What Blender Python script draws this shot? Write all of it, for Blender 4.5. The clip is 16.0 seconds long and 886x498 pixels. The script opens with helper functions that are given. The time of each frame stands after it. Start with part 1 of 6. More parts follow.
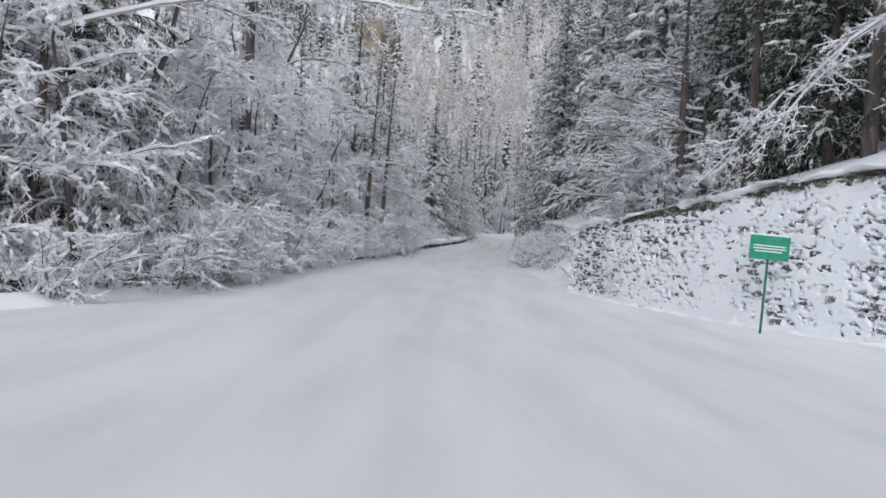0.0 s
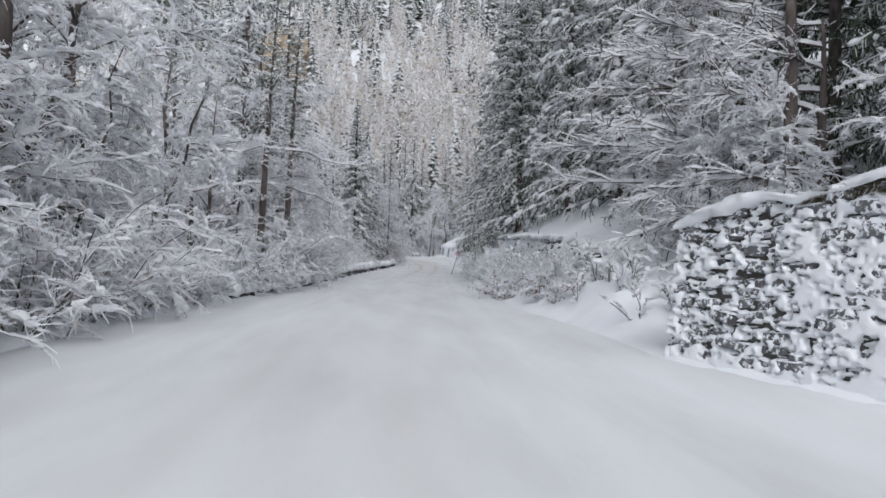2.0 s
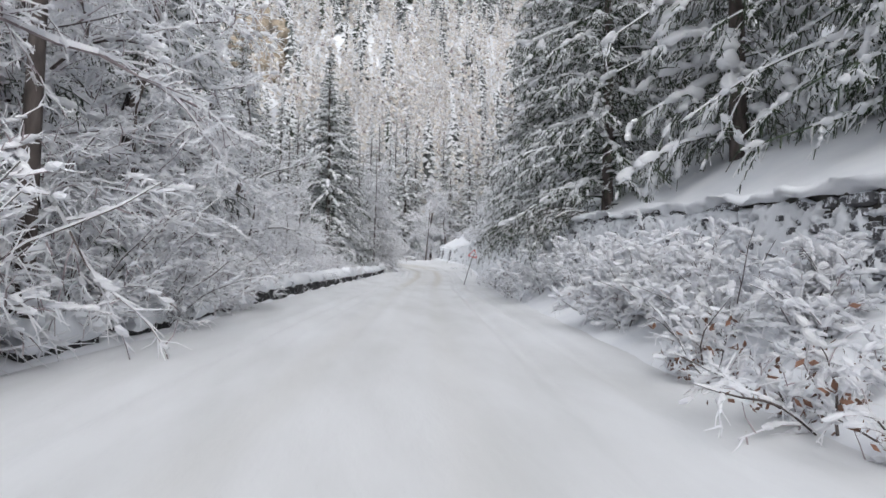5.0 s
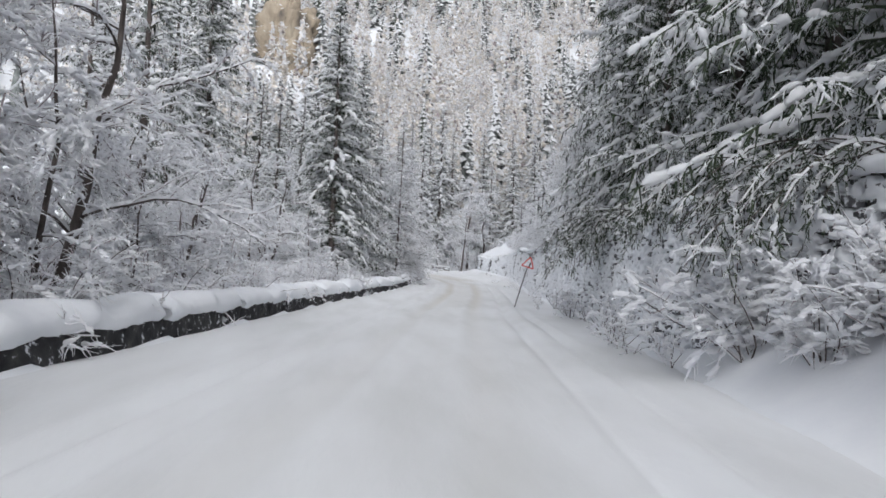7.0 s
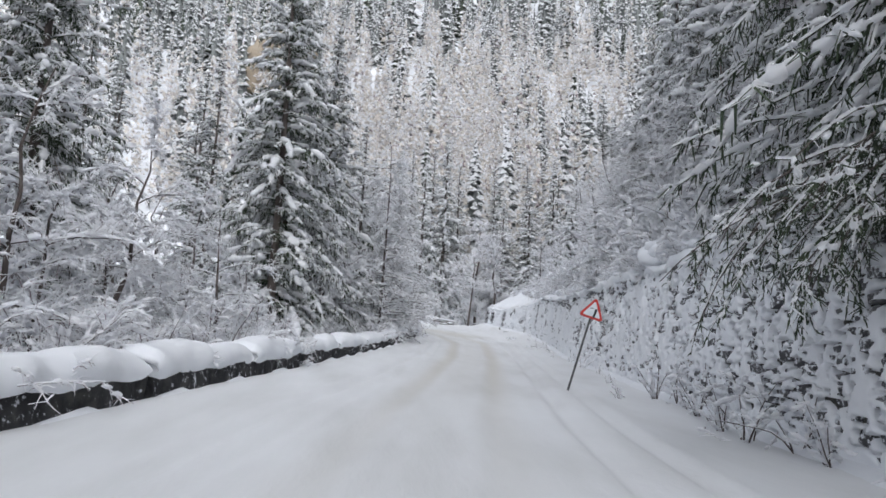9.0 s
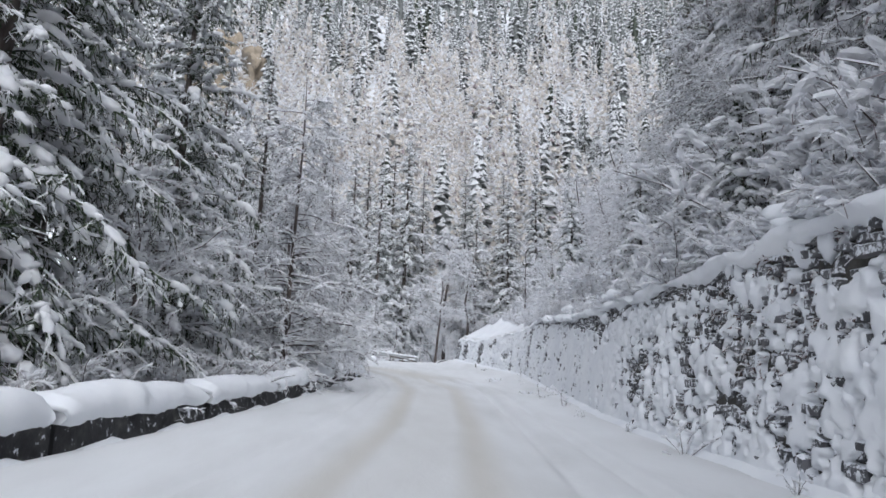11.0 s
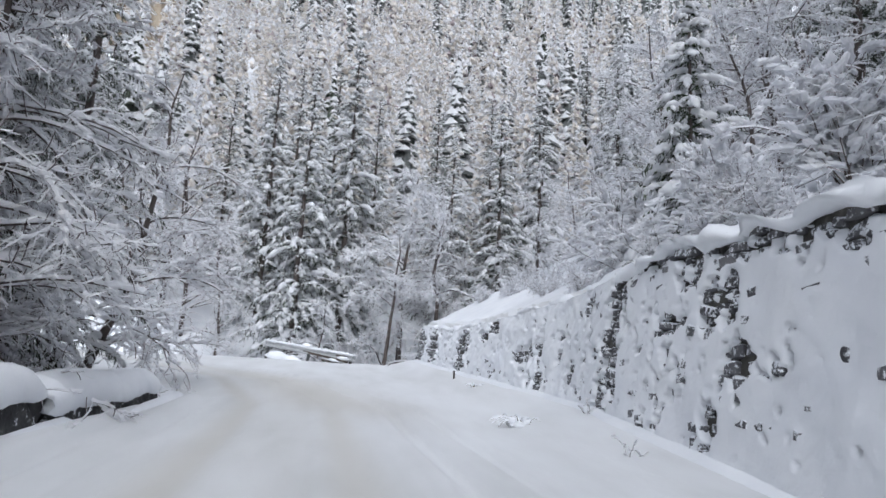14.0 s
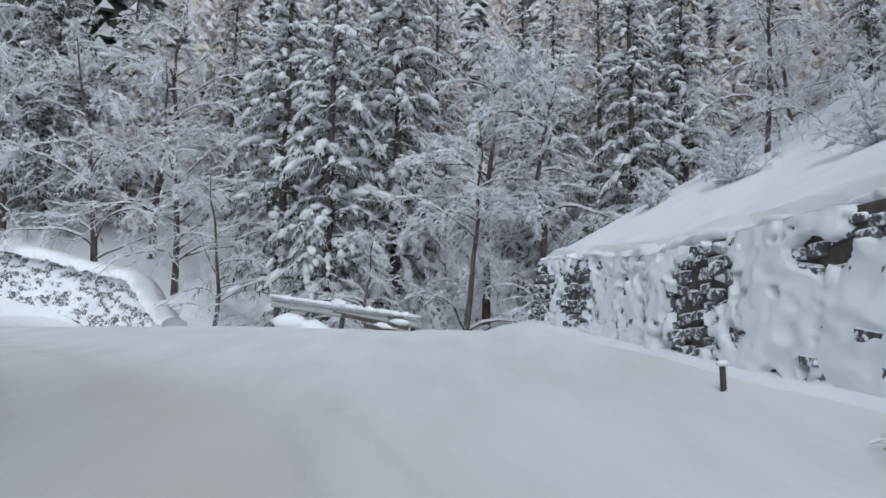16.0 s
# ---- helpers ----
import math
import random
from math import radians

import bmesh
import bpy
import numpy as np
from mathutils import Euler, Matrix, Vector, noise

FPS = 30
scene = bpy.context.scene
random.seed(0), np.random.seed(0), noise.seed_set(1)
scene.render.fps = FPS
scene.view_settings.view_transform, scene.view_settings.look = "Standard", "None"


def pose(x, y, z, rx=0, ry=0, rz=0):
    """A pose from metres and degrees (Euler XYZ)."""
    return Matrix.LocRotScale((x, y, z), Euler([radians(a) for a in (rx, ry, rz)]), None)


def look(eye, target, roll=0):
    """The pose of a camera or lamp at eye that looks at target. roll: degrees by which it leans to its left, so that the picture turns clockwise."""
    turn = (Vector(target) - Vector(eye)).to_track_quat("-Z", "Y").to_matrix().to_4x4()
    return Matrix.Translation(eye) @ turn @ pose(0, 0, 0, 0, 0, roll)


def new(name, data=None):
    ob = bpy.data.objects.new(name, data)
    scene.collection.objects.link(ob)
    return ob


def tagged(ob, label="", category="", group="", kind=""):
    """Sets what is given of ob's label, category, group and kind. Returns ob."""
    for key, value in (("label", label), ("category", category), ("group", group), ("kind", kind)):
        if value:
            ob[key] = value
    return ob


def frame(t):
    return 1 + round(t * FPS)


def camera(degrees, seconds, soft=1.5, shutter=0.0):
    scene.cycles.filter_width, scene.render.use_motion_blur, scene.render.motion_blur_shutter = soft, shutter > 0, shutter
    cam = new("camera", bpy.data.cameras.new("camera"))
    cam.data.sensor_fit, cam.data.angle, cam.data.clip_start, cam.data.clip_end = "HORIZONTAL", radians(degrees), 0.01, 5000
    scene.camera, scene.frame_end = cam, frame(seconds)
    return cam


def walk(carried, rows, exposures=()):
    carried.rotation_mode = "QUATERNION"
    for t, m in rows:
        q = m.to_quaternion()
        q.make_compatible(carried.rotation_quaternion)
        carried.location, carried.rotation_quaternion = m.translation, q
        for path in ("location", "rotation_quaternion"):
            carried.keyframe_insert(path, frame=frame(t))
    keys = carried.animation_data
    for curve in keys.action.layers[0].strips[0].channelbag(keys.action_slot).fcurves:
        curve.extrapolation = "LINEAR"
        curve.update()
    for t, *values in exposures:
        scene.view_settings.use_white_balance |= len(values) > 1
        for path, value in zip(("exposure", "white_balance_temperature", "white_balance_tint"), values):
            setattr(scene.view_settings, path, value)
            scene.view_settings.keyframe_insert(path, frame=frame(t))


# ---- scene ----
cam = camera(65.0, 16.0, 1.6)
METRES, EYE, TILT, LEAN, TURN = 100.0, 1.35, 0.0, -3.5, 0.0
ROWS = [
    (0.0, 0.0, 0.0, 0.0, 0.0, 0.0, 0.0),
    (0.5, -0.0024, 0.0277, -0.0, -0.91, 0.43, 0.41),
    (1.0, -0.0039, 0.0552, -0.0002, -1.97, 0.2, 2.0),
    (1.5, -0.004, 0.0823, 0.0001, -4.93, 1.16, 1.82),
    (2.0, -0.0039, 0.1101, 0.0002, -6.38, 1.92, 1.91),
    (2.5, -0.0032, 0.1383, 0.0002, -7.18, 2.24, 1.91),
    (3.0, -0.0012, 0.1666, 0.0006, -8.25, 2.69, 1.8),
    (3.5, 0.0004, 0.1953, 0.0013, -8.8, 2.91, 3.45),
    (4.0, 0.0018, 0.2244, 0.0023, -8.66, 3.01, 3.57),
    (4.5, 0.0034, 0.2544, 0.0031, -8.07, 2.83, 3.1),
    (5.0, 0.0061, 0.2839, 0.0034, -7.02, 2.27, 2.5),
    (7.5, 0.0212, 0.4318, 0.0068, -3.59, 3.84, 0.74),
    (8.0, 0.0237, 0.4614, 0.0074, -3.3, 4.68, 0.44),
    (10.5, 0.0413, 0.6235, 0.0106, -5.1, 11.15, 1.65),
    (11.0, 0.0456, 0.6557, 0.0113, -5.99, 10.78, 1.57),
    (11.5, 0.0499, 0.688, 0.012, -6.77, 10.71, 0.05),
    (12.0, 0.0545, 0.7219, 0.013, -7.84, 10.7, 0.29),
    (12.5, 0.0589, 0.7561, 0.0139, -8.5, 10.53, 1.35),
    (13.0, 0.0635, 0.7908, 0.0148, -9.12, 10.51, 1.2),
    (13.5, 0.0683, 0.8251, 0.0161, -9.34, 10.73, 0.99),
    (14.0, 0.0726, 0.8593, 0.018, -8.94, 10.73, 0.35),
    (14.5, 0.0759, 0.893, 0.0197, -8.39, 10.91, -0.48),
    (15.0, 0.0787, 0.9278, 0.0214, -7.17, 8.18, 1.66),
    (15.5, 0.079, 0.9622, 0.0229, -5.19, 6.56, 2.31),
    (16.0, 0.0784, 0.9949, 0.0248, -3.15, 6.89, 2.48),
]
EXPOSURES = [(0.0, -0.48, 6100, 10), (2.0, -0.36, 6150, 10), (4.0, -0.1, 6200, 10), (5.0, -0.04, 6250, 10), (8.0, -0.09, 6200, 10), (10.3, -0.1, 6000, 10), (14.0, -0.08, 5950, 10), (16.0, -0.5, 5800, 7)]
walk(cam, [(t, pose(0, 0, EYE, TILT, LEAN, TURN) @ pose(METRES * x, METRES * y, METRES * z, 90 + pitch, roll, yaw)) for t, x, y, z, yaw, pitch, roll in ROWS], EXPOSURES)

# ---------------------------------------------------------------- sky and sun: a bright overcast winter day
SUN_EL, SUN_AZ = 42.0, 180.0
world = bpy.data.worlds.new("overcast_sky")
scene.world = world
world.use_nodes = True
wn, wl = world.node_tree.nodes, world.node_tree.links
wn.clear()
w_sky = wn.new("ShaderNodeTexSky")
w_sky.sky_type, w_sky.sun_disc = "NISHITA", False
w_sky.sun_elevation, w_sky.sun_rotation = radians(SUN_EL), radians(SUN_AZ)
w_sky.air_density, w_sky.dust_density, w_sky.ozone_density = 1.0, 4.0, 1.0
w_hsv = wn.new("ShaderNodeHueSaturation")
w_hsv.inputs["Saturation"].default_value = 0.22
w_bg = wn.new("ShaderNodeBackground")
w_bg.inputs["Strength"].default_value = 0.15
w_out = wn.new("ShaderNodeOutputWorld")
wl.new(w_sky.outputs[0], w_hsv.inputs["Color"])
wl.new(w_hsv.outputs[0], w_bg.inputs["Color"])
wl.new(w_bg.outputs[0], w_out.inputs["Surface"])
sun_data = bpy.data.lights.new("sun", "SUN")
sun_data.energy, sun_data.angle, sun_data.color = 1.4, radians(80), (1.0, 0.98, 0.95)
sun = new("sun", sun_data)
sun_dir = Vector((math.sin(radians(SUN_AZ)) * math.cos(radians(SUN_EL)), math.cos(radians(SUN_AZ)) * math.cos(radians(SUN_EL)), math.sin(radians(SUN_EL))))
sun.matrix_world = look(sun_dir * 60, (0, 0, 0))


# ---------------------------------------------------------------- materials
def material(name, stops, scale=4.0, rough=0.9, bump=0.3, bump_scale=30.0, detail=6.0, island=0.0, spec=0.3, stretch=(1, 1, 1), dist=0.02, through_light=0.0):
    """Colour from noise over a ramp of stops, with a second finer noise as relief; island varies the value from piece to piece."""
    m = bpy.data.materials.new(name)
    m.use_nodes = True
    nt = m.node_tree
    n, l = nt.nodes, nt.links
    b = n["Principled BSDF"]
    geo = n.new("ShaderNodeNewGeometry")
    mp = n.new("ShaderNodeMapping")
    mp.inputs["Scale"].default_value = stretch
    l.new(geo.outputs["Position"], mp.inputs["Vector"])
    tex = n.new("ShaderNodeTexNoise")
    tex.inputs["Scale"].default_value, tex.inputs["Detail"].default_value = scale, detail
    l.new(mp.outputs[0], tex.inputs["Vector"])
    ramp = n.new("ShaderNodeValToRGB")
    els = ramp.color_ramp.elements
    while len(els) < len(stops):
        els.new(0.5)
    for e, (at, col) in zip(els, stops):
        e.position, e.color = at, (*col, 1)
    l.new(tex.outputs["Fac"], ramp.inputs[0])
    colour = ramp.outputs[0]
    if island:
        hsv = n.new("ShaderNodeHueSaturation")
        mr = n.new("ShaderNodeMapRange")
        mr.inputs["To Min"].default_value, mr.inputs["To Max"].default_value = 1 - island, 1 + island
        l.new(geo.outputs["Random Per Island"], mr.inputs["Value"])
        l.new(mr.outputs[0], hsv.inputs["Value"])
        l.new(colour, hsv.inputs["Color"])
        colour = hsv.outputs[0]
    l.new(colour, b.inputs["Base Color"])
    b.inputs["Roughness"].default_value = rough
    b.inputs["Specular IOR Level"].default_value = spec
    if bump:
        t2 = n.new("ShaderNodeTexNoise")
        t2.inputs["Scale"].default_value, t2.inputs["Detail"].default_value = bump_scale, 5
        l.new(mp.outputs[0], t2.inputs["Vector"])
        bm_ = n.new("ShaderNodeBump")
        bm_.inputs["Strength"].default_value, bm_.inputs["Distance"].default_value = bump, dist
        l.new(t2.outputs["Fac"], bm_.inputs["Height"])
        l.new(bm_.outputs[0], b.inputs["Normal"])
    if through_light:
        tr = n.new("ShaderNodeBsdfTranslucent")
        l.new(colour, tr.inputs["Color"])
        mix = n.new("ShaderNodeMixShader")
        mix.inputs[0].default_value = through_light
        l.new(b.outputs[0], mix.inputs[1])
        l.new(tr.outputs[0], mix.inputs[2])
        l.new(mix.outputs[0], n["Material Output"].inputs["Surface"])
    return m


SNOW = material("snow", [(0.3, (0.76, 0.78, 0.82)), (0.7, (0.84, 0.855, 0.88))], 1.2, 0.75, 0.35, 14.0, spec=0.2)
SNOW_TREE = material("snow_on_branches", [(0.3, (0.88, 0.89, 0.92)), (0.7, (0.93, 0.93, 0.94))], 3.0, 0.8, 0.0, island=0.03, spec=0.1, through_light=0.5)
SNOW_ROAD = material("driven_snow", [(0.25, (0.61, 0.62, 0.625)), (0.5, (0.70, 0.71, 0.725)), (0.75, (0.76, 0.775, 0.795))], 0.7, 0.7, 0.4, 11.0, stretch=(1.6, 0.35, 1), spec=0.25)
def add_wear(m, colour):
    """Lets the attribute wear turn the snow to the colour of driven slush."""
    n, l = m.node_tree.nodes, m.node_tree.links
    bs = n["Principled BSDF"]
    src = bs.inputs["Base Color"].links[0].from_socket
    at = n.new("ShaderNodeAttribute")
    at.attribute_name = "wear"
    tx = n.new("ShaderNodeTexNoise")
    tx.inputs["Scale"].default_value = 3.0
    mul = n.new("ShaderNodeMath")
    mul.operation = "MULTIPLY"
    l.new(at.outputs["Fac"], mul.inputs[0])
    l.new(tx.outputs["Fac"], mul.inputs[1])
    mul.use_clamp = True
    mix = n.new("ShaderNodeMix")
    mix.data_type = "RGBA"
    l.new(mul.outputs[0], mix.inputs[0])
    l.new(src, mix.inputs[6])
    mix.inputs[7].default_value = (*colour, 1)
    l.new(mix.outputs[2], bs.inputs["Base Color"])


def add_dusting(m, scale, lo, hi):
    """Fine blown snow caught on the rough stone, more on faces that look up."""
    n, l = m.node_tree.nodes, m.node_tree.links
    bs = n["Principled BSDF"]
    src = bs.inputs["Base Color"].links[0].from_socket
    geo = n.new("ShaderNodeNewGeometry")
    tx = n.new("ShaderNodeTexNoise")
    tx.inputs["Scale"].default_value, tx.inputs["Detail"].default_value, tx.inputs["Roughness"].default_value = scale, 8, 0.65
    l.new(geo.outputs["Position"], tx.inputs["Vector"])
    sep = n.new("ShaderNodeSeparateXYZ")
    l.new(geo.outputs["Normal"], sep.inputs[0])
    add = n.new("ShaderNodeMath")
    add.operation = "MULTIPLY_ADD"
    l.new(sep.outputs["Z"], add.inputs[0])
    add.inputs[1].default_value = 0.16
    l.new(tx.outputs["Fac"], add.inputs[2])
    mr = n.new("ShaderNodeMapRange")
    mr.inputs["From Min"].default_value, mr.inputs["From Max"].default_value = lo, hi
    l.new(add.outputs[0], mr.inputs["Value"])
    mix = n.new("ShaderNodeMix")
    mix.data_type = "RGBA"
    l.new(mr.outputs[0], mix.inputs[0])
    l.new(src, mix.inputs[6])
    mix.inputs[7].default_value = (0.80, 0.82, 0.86, 1)
    l.new(mix.outputs[2], bs.inputs["Base Color"])


add_wear(SNOW_ROAD, (0.53, 0.50, 0.44))
BARK = material("bark", [(0.3, (0.05, 0.042, 0.04)), (0.6, (0.12, 0.10, 0.092)), (0.8, (0.20, 0.18, 0.17))], 7.0, 0.95, 0.6, 40.0, stretch=(1, 1, 0.3))
TWIG = material("twig_bark", [(0.3, (0.16, 0.13, 0.135)), (0.55, (0.36, 0.31, 0.32)), (0.75, (0.60, 0.56, 0.57))], 2.2, 0.9, 0.0, island=0.35)
DARK_TWIG = material("dark_twig_bark", [(0.3, (0.055, 0.042, 0.042)), (0.6, (0.12, 0.095, 0.095)), (0.8, (0.24, 0.2, 0.2))], 2.5, 0.9, 0.0, island=0.35)
NEEDLE = material("spruce_needles", [(0.3, (0.03, 0.042, 0.03)), (0.7, (0.075, 0.095, 0.06))], 3.0, 0.9, 0.0, island=0.4)
# far needles: grey of frost, with distance haze painted into the colour
FROST_HAZE = material("frosted_hazy_needles", [(0.3, (0.13, 0.145, 0.14)), (0.7, (0.27, 0.28, 0.275))], 1.5, 0.9, 0.0, island=0.3)
DUSTED = material("dusted_needles", [(0.3, (0.05, 0.062, 0.048)), (0.7, (0.115, 0.13, 0.105))], 3.0, 0.9, 0.0, island=0.4)
RIME = material("rimed_twig", [(0.3, (0.70, 0.65, 0.59)), (0.7, (0.82, 0.79, 0.76))], 0.3, 0.9, 0.0, island=0.12, through_light=0.3)
STONE = material("wall_stone", [(0.2, (0.055, 0.055, 0.062)), (0.5, (0.12, 0.12, 0.128)), (0.8, (0.20, 0.195, 0.195))], 3.5, 0.9, 0.7, 22.0, island=0.3)
add_dusting(STONE, 14.0, 0.51, 0.59)
DARK_STONE = material("wet_dark_stone", [(0.25, (0.018, 0.018, 0.02)), (0.55, (0.05, 0.05, 0.052)), (0.72, (0.10, 0.10, 0.09)), (0.82, (0.5, 0.5, 0.5))], 4.5, 0.85, 0.8, 25.0)
add_dusting(DARK_STONE, 9.0, 0.60, 0.66)
WOOD = material("weathered_wood", [(0.3, (0.045, 0.04, 0.036)), (0.7, (0.13, 0.11, 0.09))], 6.0, 0.9, 0.5, 40.0, stretch=(0.3, 1, 1))
MORTAR = material("wall_joint", [(0.3, (0.05, 0.048, 0.045)), (0.7, (0.11, 0.105, 0.095))], 6.0, 0.95, 0.7, 30.0)
CLIFF = material("cliff_rock", [(0.3, (0.10, 0.09, 0.08)), (0.48, (0.30, 0.25, 0.19)), (0.7, (0.44, 0.38, 0.30))], 0.28, 0.95, 0.8, 1.5, stretch=(1, 1, 0.6), dist=0.6)
LEAF = material("dry_beech_leaf", [(0.3, (0.13, 0.07, 0.05)), (0.7, (0.23, 0.13, 0.09))], 9.0, 0.8, 0.0, island=0.3)
CREEPER = material("dry_creeper", [(0.3, (0.07, 0.045, 0.04)), (0.7, (0.16, 0.10, 0.09))], 6.0, 0.9, 0.0, island=0.35)
GRASS = material("dead_grass", [(0.3, (0.10, 0.09, 0.06)), (0.7, (0.22, 0.20, 0.14))], 5.0, 0.9, 0.0, island=0.35)
STEEL = material("galvanised_steel", [(0.3, (0.30, 0.31, 0.32)), (0.7, (0.42, 0.43, 0.44))], 6.0, 0.5, 0.15, 60.0, spec=0.5)
POLE = material("dark_steel_pole", [(0.3, (0.05, 0.055, 0.055)), (0.7, (0.10, 0.10, 0.10))], 12.0, 0.6, 0.2, 60.0)
RED = material("red_sign_paint", [(0.3, (0.45, 0.035, 0.035)), (0.7, (0.55, 0.06, 0.05))], 9.0, 0.45, 0.0)
WHITE = material("white_sign_paint", [(0.3, (0.60, 0.64, 0.68)), (0.7, (0.72, 0.75, 0.78))], 7.0, 0.45, 0.0)
BLACK = material("black_sign_paint", [(0.3, (0.02, 0.02, 0.022)), (0.7, (0.03, 0.03, 0.03))], 7.0, 0.5, 0.0)
GREEN = material("green_sign_paint", [(0.3, (0.015, 0.20, 0.11)), (0.7, (0.03, 0.27, 0.16))], 9.0, 0.45, 0.0)
GREEN_POLE = material("green_pole_paint", [(0.3, (0.02, 0.12, 0.09)), (0.7, (0.04, 0.17, 0.13))], 14.0, 0.5, 0.2, 60.0)


# ---------------------------------------------------------------- mesh helpers
def mesh(name, V, F, mats, index=None, smooth=False):
    """A mesh from arrays of corners and triangles."""
    me = bpy.data.meshes.new(name)
    V, F = np.asarray(V, dtype=np.float32), np.asarray(F, dtype=np.int32)
    me.vertices.add(len(V))
    me.vertices.foreach_set("co", V.ravel())
    me.loops.add(F.size)
    me.loops.foreach_set("vertex_index", F.ravel())
    me.polygons.add(len(F))
    me.polygons.foreach_set("loop_start", np.arange(0, F.size, F.shape[1], dtype=np.int32))
    if index is not None:
        me.polygons.foreach_set("material_index", np.asarray(index, dtype=np.int32))
    me.polygons.foreach_set("use_smooth", np.full(len(F), smooth))
    for m in mats:
        me.materials.append(m)
    me.update(calc_edges=True)
    return me


def part(name, data, parent=None, label="", m=None):
    """Links mesh data, or a bmesh turned into mesh data, as one object under a thing."""
    ob = new(name, data)
    if parent is not None:
        ob.parent = parent
    if m is not None:
        ob.matrix_basis = m
    return tagged(ob, label)


def from_bm(name, bm, mat, smooth=False):
    me = bpy.data.meshes.new(name)
    bm.to_mesh(me)
    bm.free()
    me.materials.append(mat)
    for p in me.polygons:
        p.use_smooth = smooth
    return me


def join(parts):
    """Joins (V, F, index) pieces into one set of arrays."""
    Vs, Fs, Is, base = [], [], [], 0
    for V, F, I in parts:
        Vs.append(V), Fs.append(F + base), Is.append(np.broadcast_to(I, len(F)))
        base += len(V)
    return np.concatenate(Vs), np.concatenate(Fs), np.concatenate(Is)


def unit(v):
    return v / np.maximum(np.linalg.norm(v, axis=-1, keepdims=True), 1e-9)


KITE = np.array([[0, 1, 5], [0, 5, 4], [3, 0, 4], [3, 4, 7], [1, 2, 6], [1, 6, 5], [2, 3, 7], [2, 7, 6]])


def kites(P0, P1, r0, r1, wide, high0, high1, low, top):
    """Limbs of a kite-shaped section from P0 to P1: lower faces take material 0, upper faces the material top (one each)."""
    d = unit(P1 - P0)
    side = np.cross(d, np.array([0.0, 0, 1]))
    bad = np.linalg.norm(side, axis=1) < 0.05
    side[bad] = (1, 0, 0)
    side = unit(side)
    up = np.cross(side, d)
    r0, r1, high0, high1 = r0[:, None], r1[:, None], high0[:, None], high1[:, None]
    V = np.stack([P0 - up * r0 * low, P0 + side * r0 * wide, P0 + up * high0, P0 - side * r0 * wide,
                  P1 - up * r1 * low, P1 + side * r1 * wide, P1 + up * high1, P1 - side * r1 * wide], 1)
    N = len(P0)
    F = (KITE[None] + 8 * np.arange(N)[:, None, None]).reshape(-1, 3)
    I = np.zeros((N, 8), int)
    I[:, 4:] = np.asarray(top).reshape(-1, 1)
    return V.reshape(-1, 3), F, I.ravel()


PRISM = np.array([[0, 1, 4], [0, 4, 3], [1, 2, 5], [1, 5, 4], [2, 0, 3], [2, 3, 5]])


def prisms(P0, P1, w0, w1, high, top, under=0):
    """Fine twigs or sprays: a flat underside of material 0 and two upper faces of the material top, tapering from P0 to P1."""
    d = unit(P1 - P0)
    side = np.cross(d, np.array([0.0, 0, 1]))
    side[np.linalg.norm(side, axis=1) < 0.05] = (1, 0, 0)
    side = unit(side)
    up = np.cross(side, d)
    w0, w1, high = w0[:, None], w1[:, None], high[:, None]
    V = np.stack([P0 + side * w0, P0 + up * high, P0 - side * w0, P1 + side * w1, P1 + up * high * 0.65, P1 - side * w1], 1)
    N = len(P0)
    F = (PRISM[None] + 6 * np.arange(N)[:, None, None]).reshape(-1, 3)
    I = np.zeros((N, 6), int)
    I[:, :4] = np.asarray(top).reshape(-1, 1)
    I[:, 4:] = np.asarray(under).reshape(-1, 1)
    return V.reshape(-1, 3), F, I.ravel()


def value_noise(u, v, seed):
    """Smooth random field of 0 to 1 over u, v."""
    r = np.random.default_rng(seed).random((64, 64))
    i, j = np.floor(u).astype(int), np.floor(v).astype(int)
    a, c = u - i, v - j
    a, c = a * a * (3 - 2 * a), c * c * (3 - 2 * c)
    i0, i1, j0, j1 = i % 64, (i + 1) % 64, j % 64, (j + 1) % 64
    return (r[i0, j0] * (1 - a) + r[i1, j0] * a) * (1 - c) + (r[i0, j1] * (1 - a) + r[i1, j1] * a) * c


